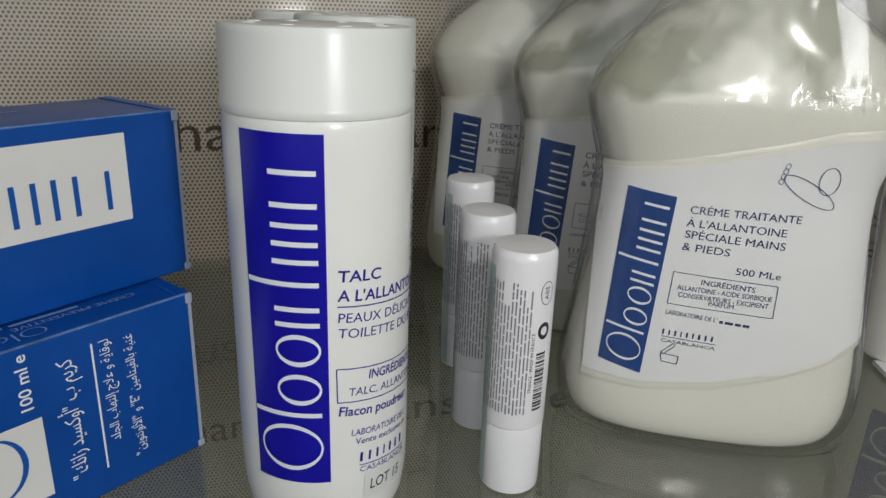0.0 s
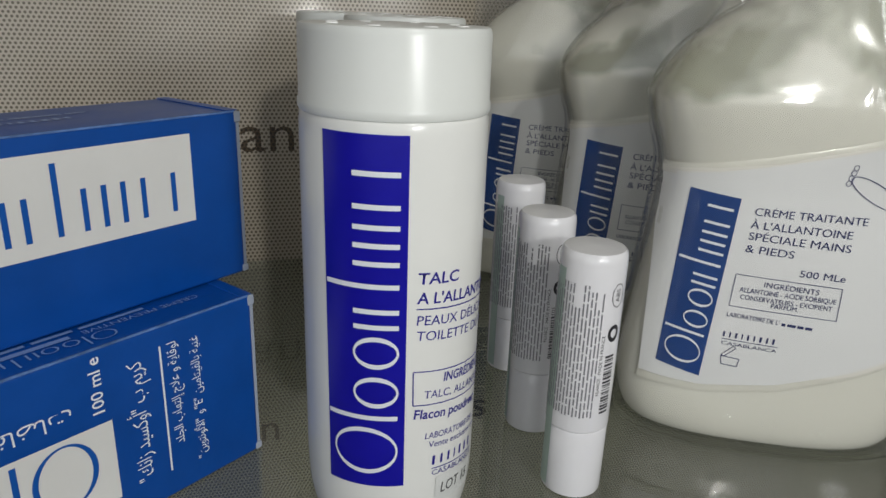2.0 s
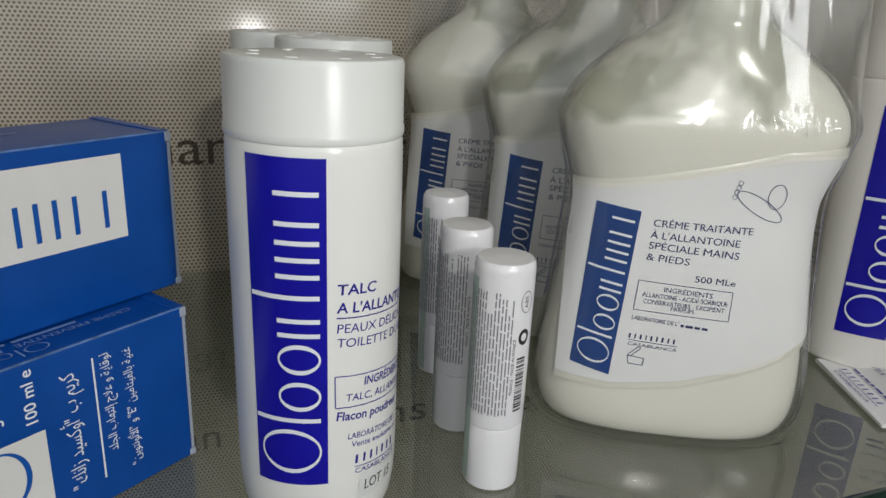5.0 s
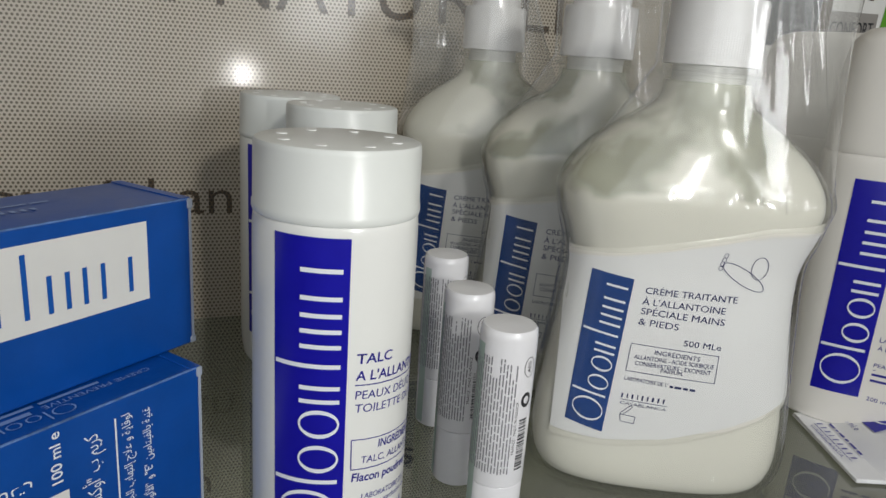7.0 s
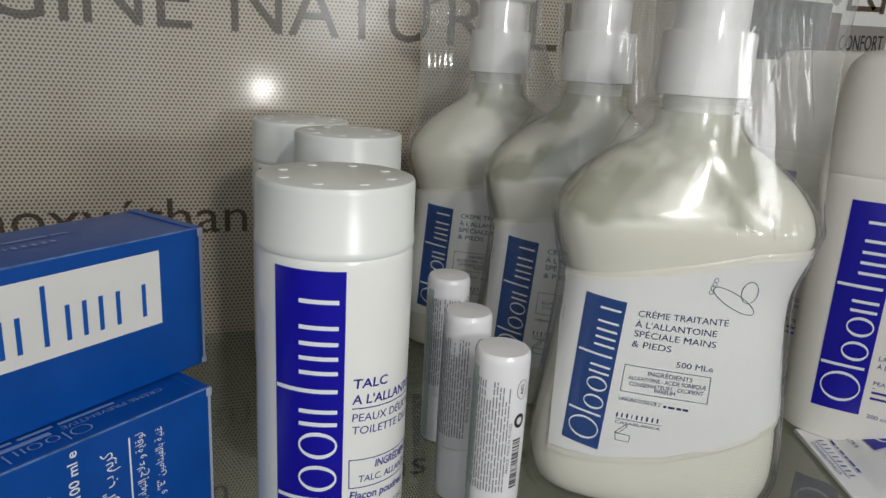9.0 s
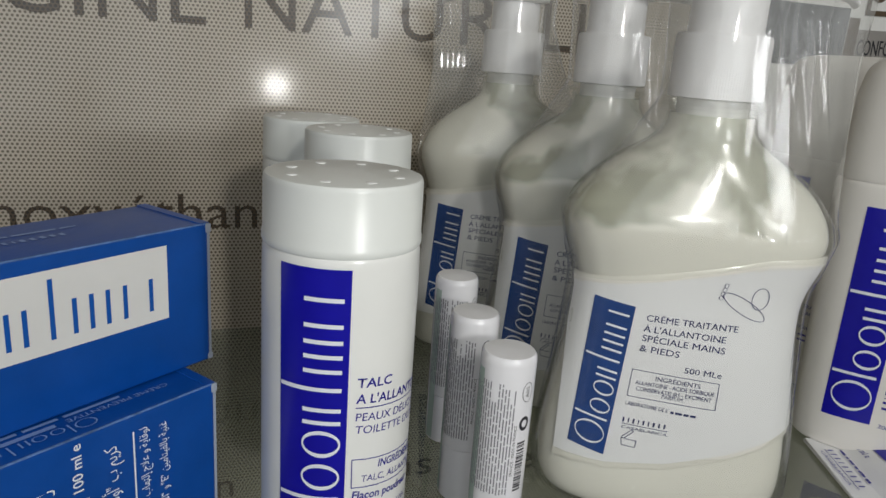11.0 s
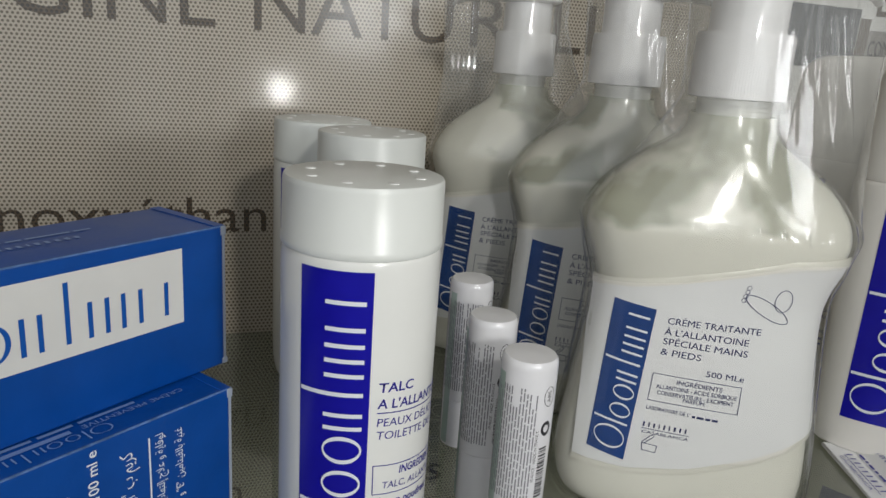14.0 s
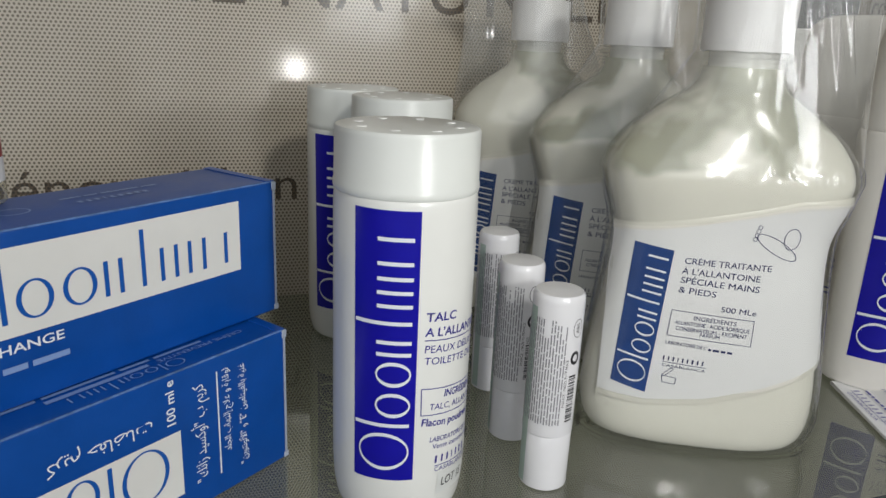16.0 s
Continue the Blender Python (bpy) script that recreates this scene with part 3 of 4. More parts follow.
# ---- lip balm sticks ----
def lip_stick(label, x, y, turn, seed):
    rng = random.Random(seed)
    b = thing("lip_balm_stick", label, "lip balm", x, y, 0, turn, "white lip balm sticks")
    part("base", lathe([(0.0074, 0), (0.0079, 0.0004), (0.0080, 0.001), (0.0080, 0.0195), (0.0078, 0.0198)]), STICK, b)
    part("cap", lathe([(0.0079, 0.0200), (0.0082, 0.0202), (0.0082, 0.0655), (0.0080, 0.0672), (0.0074, 0.0680), (0.001, 0.0684)]), STICK, b)

    def skin(lift):
        return lambda u, v: Vector(((0.0082 + lift) * math.sin(u / 0.0082), -(0.0082 + lift) * math.cos(u / 0.0082), v))

    part("green_stripe", laid(quad([(-11.6, 1.5), (-8.2, 1.5), (-8.2, 63.5), (-11.6, 63.5)], 6, 1), lambda u, v: skin(0.00008)(u, v)), STICK_GREEN, b, "pale green printed stripe")
    # lines of print run up the cap
    rows = []
    for k in range(17):
        u = -0.0128 + 0.00092 * k
        v, end = 0.0245 + 0.0006 * rng.random(), 0.0605 - rng.choice((0, 0.0004, 0.0015, 0.006))
        while v < end:
            w = min(rng.uniform(0.0015, 0.0055), end - v)
            rows.append(polygon([(u, v), (u + 0.00038, v), (u + 0.00038, v + w), (u, v + w)]))
            v += w + rng.choice((0.0004, 0.0006))
    part("fine_print", laid(merged(rows), skin(0.0001)), STICK_INK, b, "grey lines of fine print", smooth=False)
    part("print_line", laid(turned(lettering("FRANCE · MADE IN FRANCE", 0.00085, fit=0.0165), 90, 0.0036, 0.0310), skin(0.0001)), INK_BLACK, b, "dark printed words", smooth=False)
    v = 0.0255
    while v < 0.0415:
        w = rng.choice((0.00022, 0.00022, 0.0004, 0.0006))
        part("code_bar", laid(quad([(4.4, v * 1000), (7.4, v * 1000), (7.4, (v + w) * 1000), (4.4, (v + w) * 1000)], 4, 1), skin(0.0001)), INK_BLACK, b, "black bar of a bar code", smooth=False)
        v += w + rng.choice((0.00022, 0.00035, 0.0005))
    part("recycling_mark", laid(ring(0.0062, 0.0477, 0.0019, 0.0023, 0.0011, 0.0009, 24), skin(0.0001)), INK_BLACK, b, "round printed arrow mark", smooth=False)
    part("plastic_mark", laid(merged([ring(0.0063, 0.0577, 0.0020, 0.0031, 0.0002, 0.0002, 28), turned(lettering("ABS", 0.0013, fit=0.0034), 90, 0.0069, 0.0560)]), skin(0.0001)), INK_BLACK, b, "oval printed mark", smooth=False)
    return b


lip_stick("white lip balm stick with small print and a bar code", 0.0675, 0.1525, -20, 1)
lip_stick("white lip balm stick standing between two others", 0.0686, 0.1830, -32, 2)
lip_stick("white lip balm stick standing last in the row", 0.0755, 0.2204, -4, 3)


# ---- pump bottles ----
SHAPE = [(0.0, 0.0355, 0.0165, 2.6), (0.0015, 0.0392, 0.0185, 2.7), (0.006, 0.0422, 0.0205, 2.8), (0.014, 0.0436, 0.0212, 2.9), (0.028, 0.0428, 0.0208, 3.0), (0.045, 0.0403, 0.0203, 3.0), (0.058, 0.0384, 0.0199, 3.0),
         (0.070, 0.0371, 0.0195, 2.9), (0.079, 0.0369, 0.0195, 2.8), (0.087, 0.0388, 0.0203, 2.9), (0.094, 0.0413, 0.0217, 3.0), (0.100, 0.0424, 0.0225, 3.0), (0.1055, 0.0415, 0.0223, 2.8), (0.110, 0.0392, 0.0214, 2.5),
         (0.1145, 0.0358, 0.0204, 2.2), (0.119, 0.0309, 0.0190, 2.0), (0.123, 0.0255, 0.0174, 2.0), (0.1265, 0.0201, 0.0158, 2.0), (0.1295, 0.0163, 0.0146, 2.0), (0.133, 0.0143, 0.0140, 2.0), (0.1365, 0.0140, 0.0138, 2.0)]


def skin_row(z):
    """Half width, half depth and power of the pump bottle at a height."""
    zs = [row[0] for row in SHAPE]
    return [float(np.interp(z, zs, [row[k] for row in SHAPE])) for k in (1, 2, 3)]


def pump_front(lift):
    def at(u, v):
        a, d, power = skin_row(v)
        q = min(abs(u) / a, 0.985)
        return Vector((math.copysign(min(abs(u), a * 0.985), u), -d * (1 - q**power) ** (1 / power) - lift, v))
    return at


def pump_bottle(label, x, y, turn, seed=0, spout_turn=0):
    b = thing("pump_bottle", label, "bottle", x, y, 0, turn, "bagged pump bottles")
    skin = smooth_rows(SHAPE, 5)
    part("bottle", oval(skin, 88, close_top=False), BOTTLE, b, "clear plastic bottle wall").visible_shadow = False
    part("cream", oval([(z, 0.90 * a - 0.0012, 0.90 * d - 0.0010, power) for z, a, d, power in skin if 0.004 < z < 0.0985] + [(0.1005, 0.036, 0.018, 2.3), (0.102, 0.02, 0.01, 2.0)], 48), CREAM, b, "off-white cream filling")
    # cream clinging to the inside of the wall, ragged above the filling
    part("cream_coat", oval([(max(z, 0.0018), a - 0.0005 - 0.0013 * min(1, a / 0.03), d - 0.0006, power) for z, a, d, power in skin], 88, close_top=False), SMEAR, b, "streaks of cream inside the bottle")
    part("neck", lathe([(0.0138, 0.1362), (0.0136, 0.1380), (0.0156, 0.1384), (0.0158, 0.1393), (0.0140, 0.1397), (0.0136, 0.1420)], close_bottom=False, close_top=False), BOTTLE, b, "clear threaded neck")
    part("dip_tube", lathe([(0.0035, 0.098), (0.0035, 0.1305), (0.0108, 0.1315), (0.0112, 0.1412)], 32), PUMP, b)
    # ribbed collar
    ribs = []
    for r, z, depth in ((0.0136, 0.1412, 0), (0.0144, 0.1416, 0.00014), (0.0143, 0.1596, 0.00014), (0.0138, 0.1606, 0), (0.0100, 0.1608, 0)):
        ribs.append([((r - depth * (i % 2)) * math.cos(math.pi * i / 110), (r - depth * (i % 2)) * math.sin(math.pi * i / 110), z) for i in range(220)])
    part("collar", rings(ribs), PUMP, b, "ribbed white screw collar")
    part("stem", lathe([(0.0116, 0.1606), (0.0113, 0.1612), (0.0111, 0.1740), (0.0106, 0.1743)], 40), PUMP, b)
    head = oval(smooth_rows([(0.1738, 0.0122, 0.0112, 2.2), (0.1746, 0.0148, 0.0132, 2.2), (0.1762, 0.0152, 0.0136, 2.2), (0.1772, 0.0140, 0.0122, 2.2), (0.1775, 0.006, 0.005, 2.0)], 3), 48)
    spout = rings([[(px, w * math.cos(k), 0.1759 + rise + 0.0014 * math.sin(k)) for k in (2 * math.pi * i / 16 for i in range(16))] for px, w, rise in ((0.006, 0.0095, 0), (0.014, 0.0076, 0), (0.022, 0.0060, -0.0003), (0.030, 0.0048, -0.0012), (0.0345, 0.0042, -0.0026), (0.0358, 0.0032, -0.0040))])
    part("pump_head", merged([head, spout]), PUMP, b, "white pump head with a spout").matrix_basis = pose(0, 0, 0, 0, 0, spout_turn)

    # printed label: paler than the cream, with a rising upper edge and a sagging lower one
    low = [(-37, 20.5), (-20, 20.3), (0, 23.0), (18.8, 29.0), (30, 33.5), (39.4, 38.0)]
    high = [(-37.4, 80.2), (-24, 82.4), (-11.4, 85.1), (5.3, 89.2), (20, 93.4), (39.2, 95.0)]
    paper = sheet(-0.037, 0.0392, 0, 1, 40, 20)
    for v in paper.verts:
        u, w = v.co.x * 1000, v.co.y
        bottom, top = (float(np.interp(u, [q[0] for q in edge], [q[1] for q in edge])) for edge in (low, high))
        v.co.y = (bottom + (top - bottom) * w) / 1000
    for name, edge in (("lower_ridge", low), ("upper_ridge", high)):
        us = [-0.0372 + 0.0762 * k / 48 for k in range(49)]
        line = [pump_front(0.0)(u, float(np.interp(u * 1000, [q[0] for q in edge], [q[1] for q in edge])) / 1000 + (-0.0009 if edge is low else 0.0009)) for u in us]
        bead = []
        for k, c in enumerate(line):
            fade = min(1, min(k, 48 - k) / 6) * (0.25 + 0.75 * (k / 48) ** 2)
            bead.append([(c.x, c.y + 0.0002 - 0.00035 * fade * math.sin(math.pi * i / 8), c.z + 0.0016 * math.cos(math.pi * i / 8)) for i in range(9)])
        ridge = bmesh.new()
        grid = [[ridge.verts.new(q) for q in row] for row in bead]
        for a, c in zip(grid, grid[1:]):
            for i in range(8):
                ridge.faces.new((a[i], a[i + 1], c[i + 1], c[i]))
        part(name, ridge, CREAMY, b, "moulded ridge round the label")
    part("label", laid(paper, pump_front(0.0002)), PAPER, b, "white label on the front")
    strip = [(-32.7, 25.3), (-20.5, 22.9), (-17.0, 75.9), (-29.8, 77.3)]
    part("blue_strip", laid(quad(strip, 6, 18), pump_front(0.00035)), NAVY, b, "navy blue printed strip")
    sign_parts(b, wordmark(0.0475, 0.0095), WHITE_INK, lambda s: laid(in_quad(turned(s, 0, 0.0024, 0.0012), strip, 0.0525, 0.0122), pump_front(0.0006)), "white printed shape")
    for words, start, end, size, heavy in (("CRÉME TRAITANTE", (-13.2, 71.8), (15.0, 71.3), 2.1, 0), ("À L'ALLANTOINE", (-13.7, 68.2), (11.9, 67.4), 2.1, 0), ("SPÉCIALE MAINS", (-13.7, 65.0), (12.2, 63.7), 2.1, 0), ("& PIEDS", (-14.0, 61.5), (-1.5, 60.8), 2.1, 0),
                                            ("500 MLe", (0.8, 55.9), (12.5, 55.4), 1.9, 0), ("INGRÉDIENTS", (-7.6, 52.0), (6.6, 51.2), 1.5, 0), ("ALLANTOINE - ACIDE SORBIQUE", (-13.7, 50.0), (11.3, 49.0), 1.4, 0), ("CONSERVATEURS - EXCIPIENT", (-13.2, 47.9), (10.7, 46.9), 1.4, 0),
                                            ("PARFUM.", (-4.9, 46.2), (2.2, 45.8), 1.3, 0), ("LABORATOIRE DE L'", (-15.8, 42.4), (-2.0, 41.5), 1.3, 0), ("CASABLANCA", (-16.1, 33.9), (-1.2, 33.0), 1.0, 0)):
        part("print_line", laid(text_line(words, start, end, size, heavy), pump_front(0.0004)), INK_NAVY, b, "navy printed words", smooth=False)
    part("rule", laid(fine(merged([outline([(-15.2, 55.0), (12.3, 53.5), (12.4, 44.2), (-15.7, 45.6)], 0.2), bar(-0.0161, 0.0356, -0.0011, 0.0347, 0.0002)]), 0.003), pump_front(0.0004)), INK_NAVY, b, smooth=False)
    part("maker_name", laid(merged([turned(bars(0, 0, (0.0005, 0.0004, 0.0005, 0.0003, 0.0005, 0.0004, 0.0006, 0.0005, 0.0005), 0.0016, 0.0012), -3, -0.0160, 0.0362), turned(bars(0, 0, (0.0010, 0.0022, 0.0016, 0.0018), 0.0008, 0.0005), -4, -0.0013, 0.0413)]), pump_front(0.0004)), INK_NAVY, b, "navy printed bars", smooth=False)
    jar = [(-15.6, 30.3), (-10.6, 29.8), (-10.9, 27.4), (-15.2, 27.8)]
    part("open_jar_mark", laid(merged([outline(jar, 0.22), outline([(-15.6, 30.6), (-12.6, 33.6), (-11.9, 33.0), (-14.8, 30.2)], 0.22)]), pump_front(0.0004)), INK_NAVY, b, "small open jar sign", smooth=False)
    # two plain oval outlines
    sole = [(15.4 + 8.0 * math.cos(k) * 0.86 + 2.3 * math.sin(k) * 0.5, 79.8 - 8.0 * math.cos(k) * 0.5 + 2.3 * math.sin(k) * 0.86) for k in (2 * math.pi * i / 32 for i in range(32))]
    palm = [(19.8 + 2.6 * math.cos(k), 82.9 + 3.7 * math.sin(k)) for k in (2 * math.pi * i / 28 for i in range(28))]
    dots = [ring(0.0088 - 0.0003 * k, 0.0865 - 0.0014 * k, 0.0007, 0.0008, 0.00017, 0.00017, 14) for k in range(4)]
    part("looped_drawing", laid(merged([stroke([(px / 1000, py / 1000) for px, py in line], 0.00022, True) for line in (sole, palm)] + dots), pump_front(0.0004)), INK_NAVY, b, "thin navy oval outlines", smooth=False)

    # the bag: tight below, and stretched like a tent from the collar to the tip of the spout above
    tight = smooth_rows([(0.001, 0.0408, 0.0200, 2.6), (0.014, 0.0444, 0.0222, 3.0), (0.050, 0.0408, 0.0214, 3.0), (0.079, 0.0388, 0.0209, 2.8), (0.090, 0.0410, 0.0219, 2.9), (0.101, 0.0433, 0.0234, 3.0)], 9)
    film = oval(tight + [(z, 0.0433, 0.0234, 3.0) for z in np.linspace(0.1025, 0.1812, 46)], 260, close_bottom=False, close_top=False)

    def tent(k):
        """Distance from the axis to film drawn round the collar and the spout's tip, in the direction k."""
        best = 0.0
        for step in range(13):
            c, r = 0.0345 * step / 12, 0.0166 - 0.0118 * step / 12
            root = r * r - (c * math.sin(k)) ** 2
            if root >= 0:
                best = max(best, c * math.cos(k) + math.sqrt(root))
        return best

    rng = random.Random(seed)
    pleats = [(rng.uniform(-0.95, 0.05), rng.uniform(0.138, 0.168), rng.uniform(0.0003, 0.0009), rng.uniform(0.012, 0.03), rng.uniform(0.008, 0.022)) for _ in range(30)]
    lean = 0.5 * noise.noise(Vector((seed, 3.1, 0.7)))
    for v in film.verts:
        a, z = math.atan2(v.co.y, v.co.x), v.co.z
        if z > 0.1015:
            part_way = min(1, (z - 0.1015) / (0.0385 + 0.026 * (0.5 + 0.5 * math.cos(a + 0.4))))
            share = part_way * (1.12 - 0.12 * part_way)
            far = math.hypot(v.co.x, v.co.y)
            far += (tent(a - math.radians(spout_turn)) + 0.002 * max(0, (z - 0.15) / 0.03) - far) * share
            v.co.x, v.co.y = far * math.cos(a), far * math.sin(a)
        out = Vector((v.co.x, v.co.y, 0)).normalized()
        loose = min(1, max(0, (z - 0.106) / 0.03))
        side = math.exp(-((a + 0.35) / 0.55) ** 2)
        push = sum(high * math.exp(-((a - at - 1.2 * lean * (z - level)) / wide) ** 2 - ((z - level) / tall) ** 2) for at, level, high, wide, tall in pleats if abs(z - level) < 0.05 and abs(a - at) < 0.12)
        slow = noise.noise(Vector((a * 3.2 + seed * 3, z * 26, seed)))
        quick = noise.noise(Vector((a * 21, z * 20, seed + 4)))
        pucker = math.exp(-((z - 0.1035) / 0.0026) ** 2) * noise.noise(Vector((a * 62, z * 130, seed + 8))) * math.exp(-((a + 0.95) / 0.75) ** 2)
        v.co += out * (push + loose * (0.0004 * slow + (0.0001 + 0.0006 * side) * min(1, max(0, (z - 0.13) / 0.02)) * quick) + 0.0015 * pucker + 0.00006 * noise.noise(v.co * 300))
    bag = part("bag", film, BAG, b, "clear wrinkled plastic bag")
    bag.visible_shadow = False
    hem = oval([(0.0003, 0.0418, 0.0210, 2.7), (0.0022, 0.0438, 0.0222, 2.8)], 160, close_bottom=False, close_top=False)
    for v in hem.verts:
        v.co.x += 0.0008 * noise.noise(v.co * 500)
        v.co.y += 0.0008 * noise.noise(v.co * 520)
    part("bag_hem", hem, BAG, b, "crumpled bag hem")
    return b


TURN = -26.8
pump_bottle("bagged pump bottle of white cream with a printed label", 0.1375, 0.1693, TURN, 1)
pump_bottle("bagged pump bottle of white cream behind another", 0.1420, 0.2400, TURN, 2)
pump_bottle("bagged pump bottle of white cream standing against the wall", 0.1275, 0.3060, TURN + 4, 3, 172)


# ---- lotion bottles ----
LOTION_SHAPE = [(0, 0.0245, 0.014, 2.9), (0.002, 0.0280, 0.0165, 2.9), (0.008, 0.0298, 0.018, 2.9), (0.05, 0.0312, 0.0185, 2.9), (0.10, 0.0328, 0.0188, 2.9), (0.1105, 0.0328, 0.0186, 2.9), (0.1130, 0.0318, 0.018, 2.9)]


def lotion_front(lift):
    def at(u, v):
        zs = [row[0] for row in LOTION_SHAPE]
        a, d, power = (float(np.interp(v, zs, [row[k] for row in LOTION_SHAPE])) for k in (1, 2, 3))
        q = min(abs(u) / a, 0.985)
        return Vector((u, -d * (1 - q**power) ** (1 / power) - lift, v))
    return at


def lotion_bottle(label, x, y, turn):
    b = thing("lotion_bottle", label, "bottle", x, y, 0, turn, "white lotion bottles")
    part("body", oval(smooth_rows(LOTION_SHAPE, 4), 80), LOTION, b)
    part("cap", oval(smooth_rows([(0.1132, 0.0318, 0.0180, 2.9), (0.1150, 0.0324, 0.0184, 2.9), (0.135, 0.0324, 0.0183, 2.9), (0.150, 0.0314, 0.0176, 2.9), (0.1562, 0.0290, 0.0160, 2.9), (0.1598, 0.0240, 0.0130, 2.2), (0.1606, 0.012, 0.007, 2.0)], 4), 80), LOTION, b, "tall white cap")
    strip = [(-19.6, 16.2), (-2.0, 16.8), (-2.4, 104.0), (-20.4, 103.9)]
    part("blue_strip", laid(quad(strip, 8, 18), lotion_front(0.0002)), BLUE, b, "royal blue printed strip")
    sign_parts(b, wordmark(0.0770, 0.0143), WHITE_INK, lambda s: laid(in_quad(turned(s, 0, 0.0042, 0.0016), strip, 0.0875, 0.0179), lotion_front(0.0005)), "white printed shape")
    for words, start, end, size in (("LAIT TRAITANT", (0.4, 41.6), (20, 41.0), 1.9), ("À L'ALLANTOINE", (0.4, 38.2), (20, 37.6), 1.9), ("PEAUX SENSIBLES", (0.5, 31.0), (21, 30.4), 1.6), ("200 ml e", (0.8, 16.4), (10.5, 16.0), 1.7)):
        part("print_line", laid(text_line(words, start, end, size), lotion_front(0.0002)), INK, b, "violet-blue printed words", smooth=False)
    part("rule", laid(merged([bar(0.0005, 0.0296, 0.021, 0.029, 0.00025)] + [bars(0.0005, 0.0272 - 0.0026 * k, (0.006, 0.004, 0.0075), 0.0010, 0.0008) for k in range(2)]), lotion_front(0.0002)), INK, b, smooth=False)
    return b


lotion_bottle("white lotion bottle with a blue printed strip", 0.2520, 0.1760, -48)
lotion_bottle("white lotion bottle standing turned behind another", 0.2774, 0.2425, -75)


# ---- tube lying in front of the lotion bottle ----
tube = thing("cream_tube", "white cream tube with blue print lying on the shelf", "tube", 0.2170, 0.1600, 0, -21.6)
# local x runs along the tube from its crimped end, y across it
body = rings([[(px, half * math.cos(k), 0.0006 + thick * (1 + math.sin(k))) for k in (2 * math.pi * i / 48 for i in range(48))] for px, half, thick in ((-0.0005, 0.0243, 0.0006), (0.010, 0.0240, 0.0007), (0.0125, 0.0238, 0.0014), (0.035, 0.0222, 0.0060), (0.070, 0.0200, 0.0105), (0.100, 0.0185, 0.0135), (0.112, 0.0182, 0.0140), (0.116, 0.0150, 0.0110))])
part("body", body, TUBE, tube)
part("crimp", block(-0.0012, 0.0102, -0.0245, 0.0245, 0.0003, 0.0021, 0.0004, 1), TUBE, tube, "flat crimped end")
part("cap", lathe([(0.0125, 0), (0.0130, 0.001), (0.0130, 0.022), (0.0122, 0.023)], 40), PUMP, tube, "white screw cap").matrix_basis = pose(0.1165, 0, 0.0140, 0, 90, 0)


def on_tube(lift):
    rows = ((-0.0005, 0.0018), (0.010, 0.0022), (0.0125, 0.0034), (0.035, 0.0126), (0.070, 0.0216), (0.112, 0.0286))
    return lambda u, v: Vector((u, v, lift + float(np.interp(u, [q[0] for q in rows], [q[1] for q in rows]) - 0.0018) * math.sqrt(max(0, 1 - (v / 0.0246) ** 2)) + 0.0020))


def across(bm, u, v):
    """A line of print that runs across the tube, from its far side to its near one."""
    return fine(turned(bm, -90, u, v), 0.002)


part("blue_strip", laid(quad([(20, 2), (100, 2), (100, 15), (20, 15)], 24, 6), on_tube(0.0003)), BLUE, tube, "royal blue printed strip")
sign_parts(tube, wordmark(0.060, 0.0100), WHITE_INK, lambda s: laid(turned(s, 0, 0.0235, 0.0036), on_tube(0.0006)), "white printed shape")
for words, start, end, size in (("CRÈME TRAITANTE", (22, -3.0), (62, -3.0), 2.2), ("Enrichie à la vitamine", (24, -7.4), (64, -7.4), 2.2)):
    part("print_line", laid(fine(text_line(words, start, end, size), 0.003), on_tube(0.0003)), INK, tube, "violet-blue printed words", smooth=False)
part("end_print", laid(merged([across(bars(0, 0, (0.0008, 0.0007, 0.0008, 0.0005, 0.0008, 0.0008, 0.0010, 0.0008, 0.0008), 0.0024, 0.0024), 0.0042, 0.0150), across(bar(0, 0, 0.028, 0, 0.0003), 0.0033, 0.0150),
                               across(lettering("CASABLANCA", 0.0013, fit=0.024), 0.0008, 0.0135), across(bars(0, 0, (0.004, 0.0015, 0.0035, 0.002, 0.0045, 0.003), 0.0010, 0.0010), 0.0092, 0.0150), across(lettering("100 ml e", 0.0024, fit=0.0105), 0.0150, 0.0170)]), on_tube(0.0004)), INK, tube, "violet-blue print across the crimped end", smooth=False)


# ---- what stands behind and on top ----
sign_box = thing("display_box", "tall white product box with grey, slate and brown bands", "box", 0.357, 0.330, 0, 0)
part("body", block(-0.062, 0.115, 0, 0.022, 0, 0.225, 0.0008, 2), CARD_WHITE, sign_box)


def box_front(u, v):
    return Vector((u, -0.0003, v))


part("grey_band", laid(quad([(9, 159), (50, 160), (50, 180.5), (9, 179.5)], 1, 1), box_front), GREY_PRINT, sign_box, "grey printed band", smooth=False)
part("slate_band", laid(quad([(-61, 156), (0, 156), (0, 191), (-61, 191)], 1, 1), box_front), SLATE_PRINT, sign_box, "dark slate printed band", smooth=False)
part("brown_band", laid(quad([(0.4, 150), (9, 150), (9, 186), (0.4, 186)], 1, 1), box_front), BROWN_PRINT, sign_box, "brown printed band", smooth=False)
part("brown_rule", laid(quad([(9, 150), (50, 150), (50, 159), (9, 159)], 1, 1), box_front), BROWN_PRINT, sign_box, "brown printed band", smooth=False)
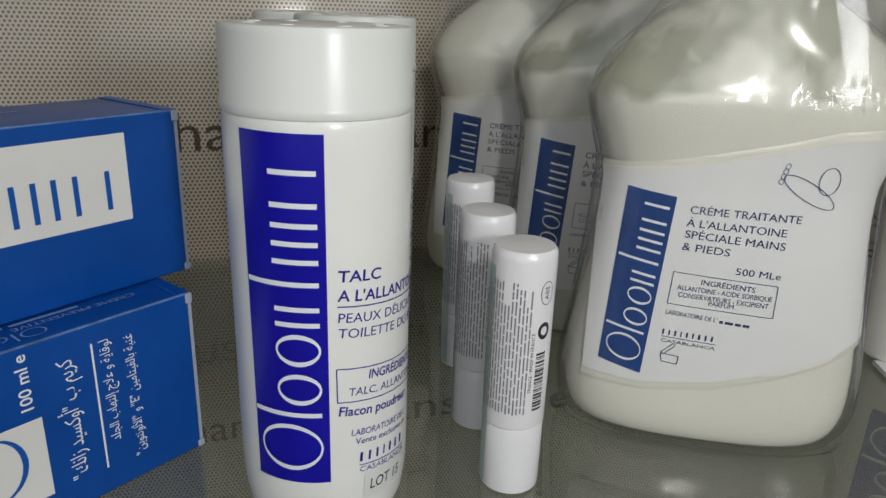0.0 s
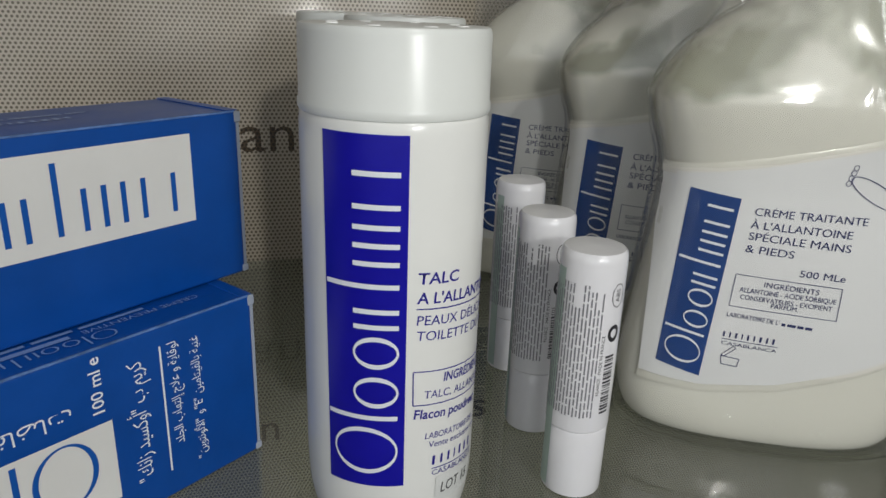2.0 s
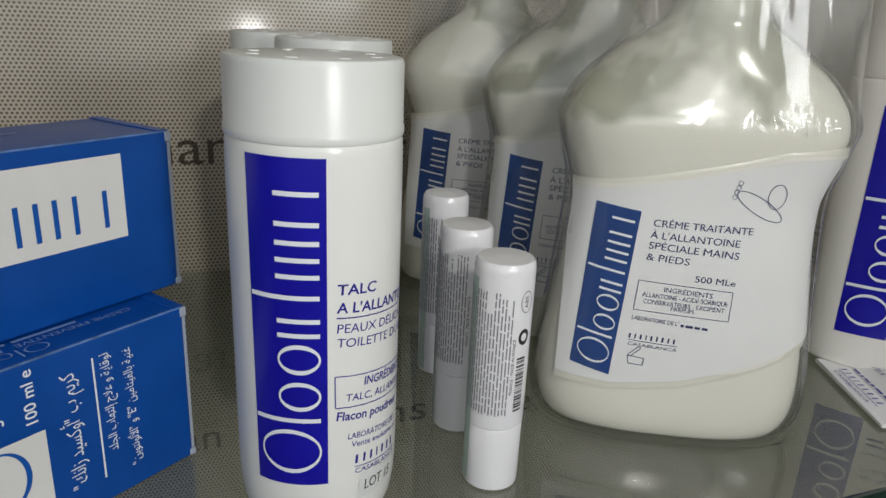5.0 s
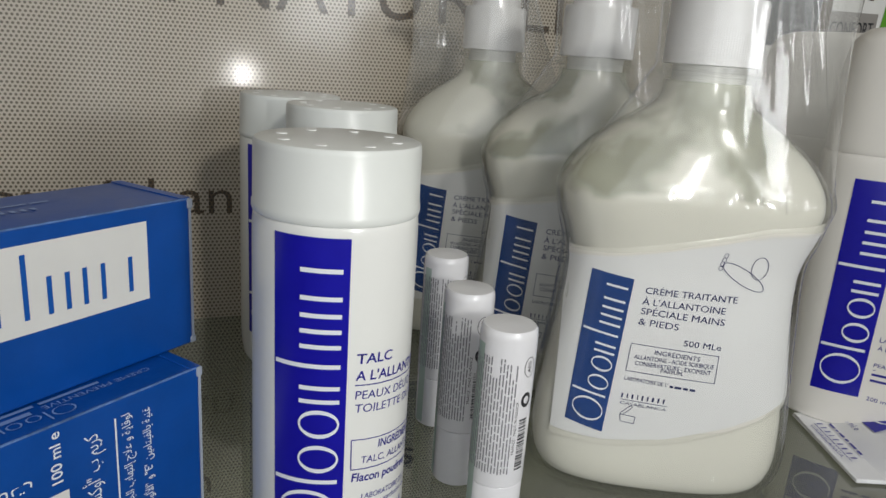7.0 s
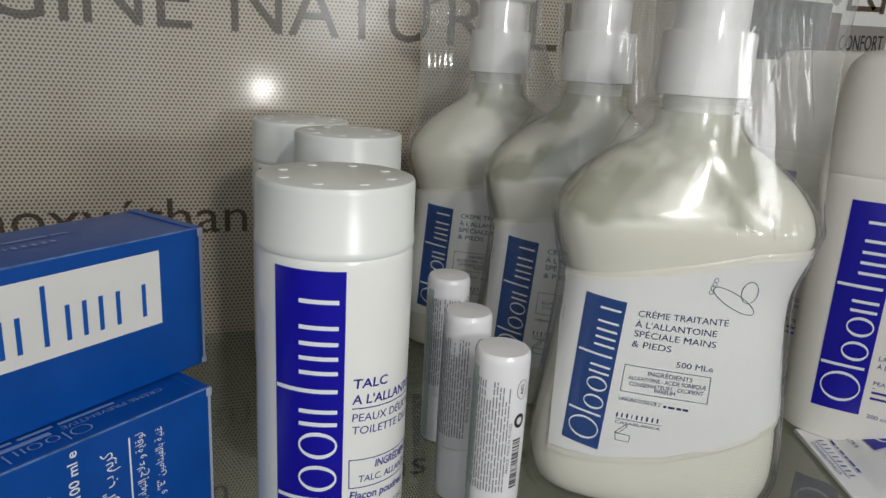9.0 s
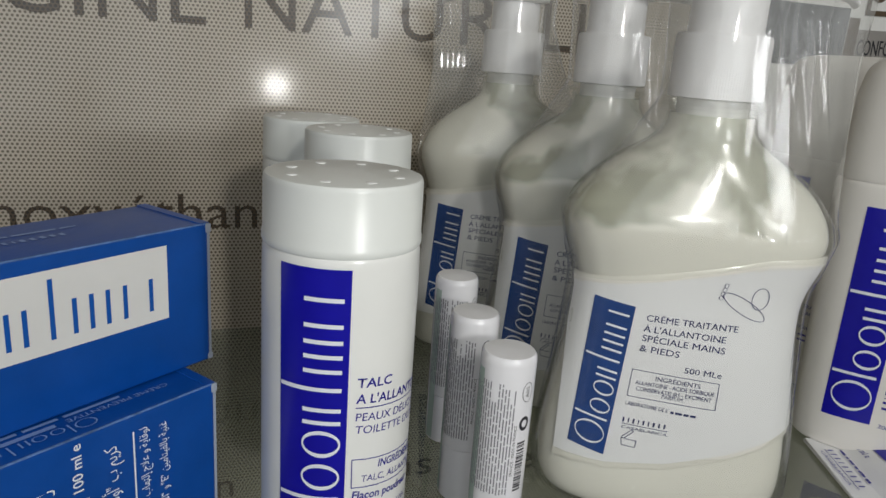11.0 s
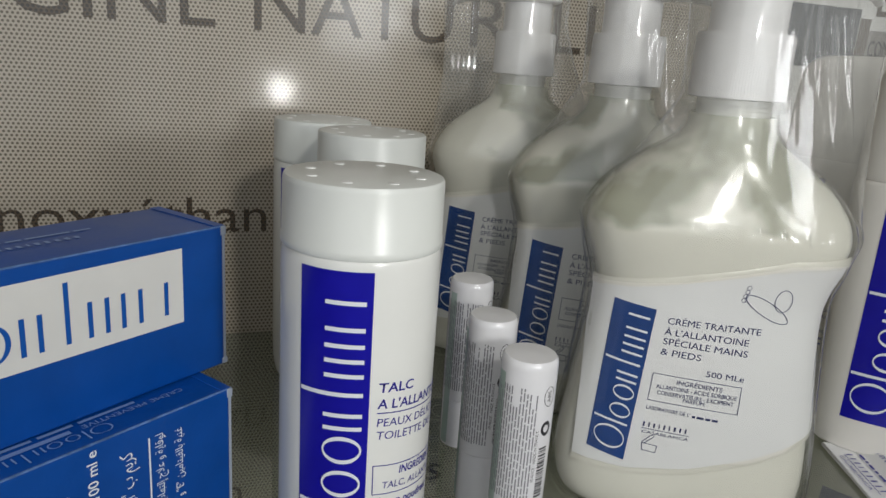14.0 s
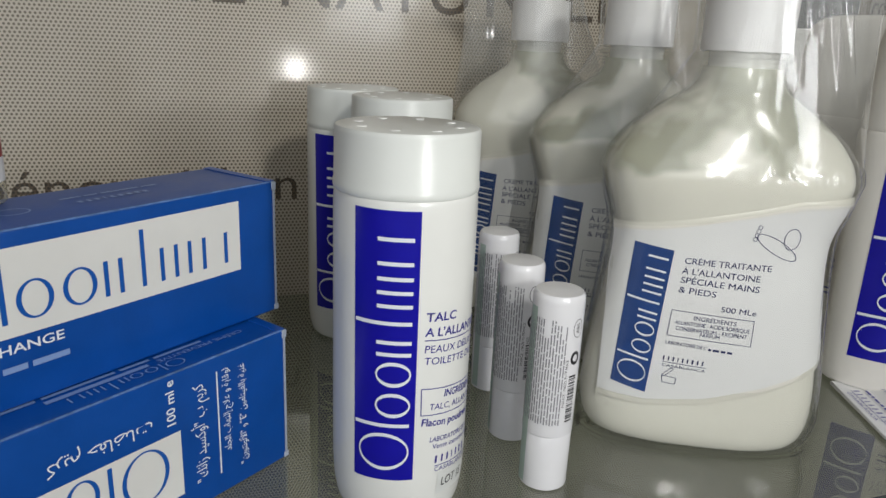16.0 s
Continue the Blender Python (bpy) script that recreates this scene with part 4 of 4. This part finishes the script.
part("green_stripe", laid(polygon([(0.0515, 0.150), (0.064, 0.150), (0.068, 0.195), (0.056, 0.195)]), box_front), GREEN_PRINT, sign_box, "green printed stripe", smooth=False)
part("print_line", laid(text_line("CONFORT", (10.5, 164.5), (47.5, 166), 9.0), lambda u, v: Vector((u, -0.0006, v))), INK_BLACK, sign_box, "dark printed word", smooth=False)
part("maker_sign", laid(merged([bar(0.013, 0.188, 0.013, 0.212, 0.0035), bar(0.013, 0.1895, 0.040, 0.1905, 0.003), ring(0.020, 0.205, 0.008, 0.009, 0.003, 0.003), bar(0.028, 0.196, 0.034, 0.190, 0.003), bar(0.041, 0.188, 0.041, 0.212, 0.0035)]), lambda u, v: Vector((u, -0.0006, v))), BROWN_PRINT, sign_box, "brown bars and ring", smooth=False)

vial = thing("striped_vial", "small clear vial with red and white stripes on a carton", "vial", -0.0951, 0.1787, 0.0942)
part("foot", lathe([(0.0080, 0), (0.0088, 0.0006), (0.0090, 0.002), (0.0090, 0.0062)], 40), BOTTLE, vial, "clear foot")
for name, z0, z1, mat in (("white_band", 0.0062, 0.0125, PUMP), ("red_band", 0.0125, 0.0205, RED), ("white_band", 0.0205, 0.0270, PUMP), ("red_band", 0.0270, 0.0330, RED)):
    part(name, lathe([(0.0090, z0), (0.0090, z1)], 40), mat, vial)
part("stopper", lathe([(0.0088, 0.0330), (0.0080, 0.0350), (0.0060, 0.0360)], 40), PUMP, vial)

pen = thing("ballpoint_pen", "blue plastic pen lying over the front edge of the shelf", "pen", 0.0805, 0.1230, 0.0042, 0)
tip_way = Vector((-0.0014, -0.0142, 0)).normalized()
pen.matrix_world = Matrix.Translation((0.0805, 0.1230, 0.0042)) @ tip_way.to_track_quat("Z", "Y").to_matrix().to_4x4()
part("cap", lathe([(0.0018, 0), (0.0030, 0.0006), (0.0036, 0.003), (0.0041, 0.012), (0.0042, 0.040)], 28), PEN, pen, "royal blue pen cap")
part("barrel", lathe([(0.0039, 0.040), (0.0039, 0.098), (0.0032, 0.100)], 28), PUMP, pen, "white barrel")
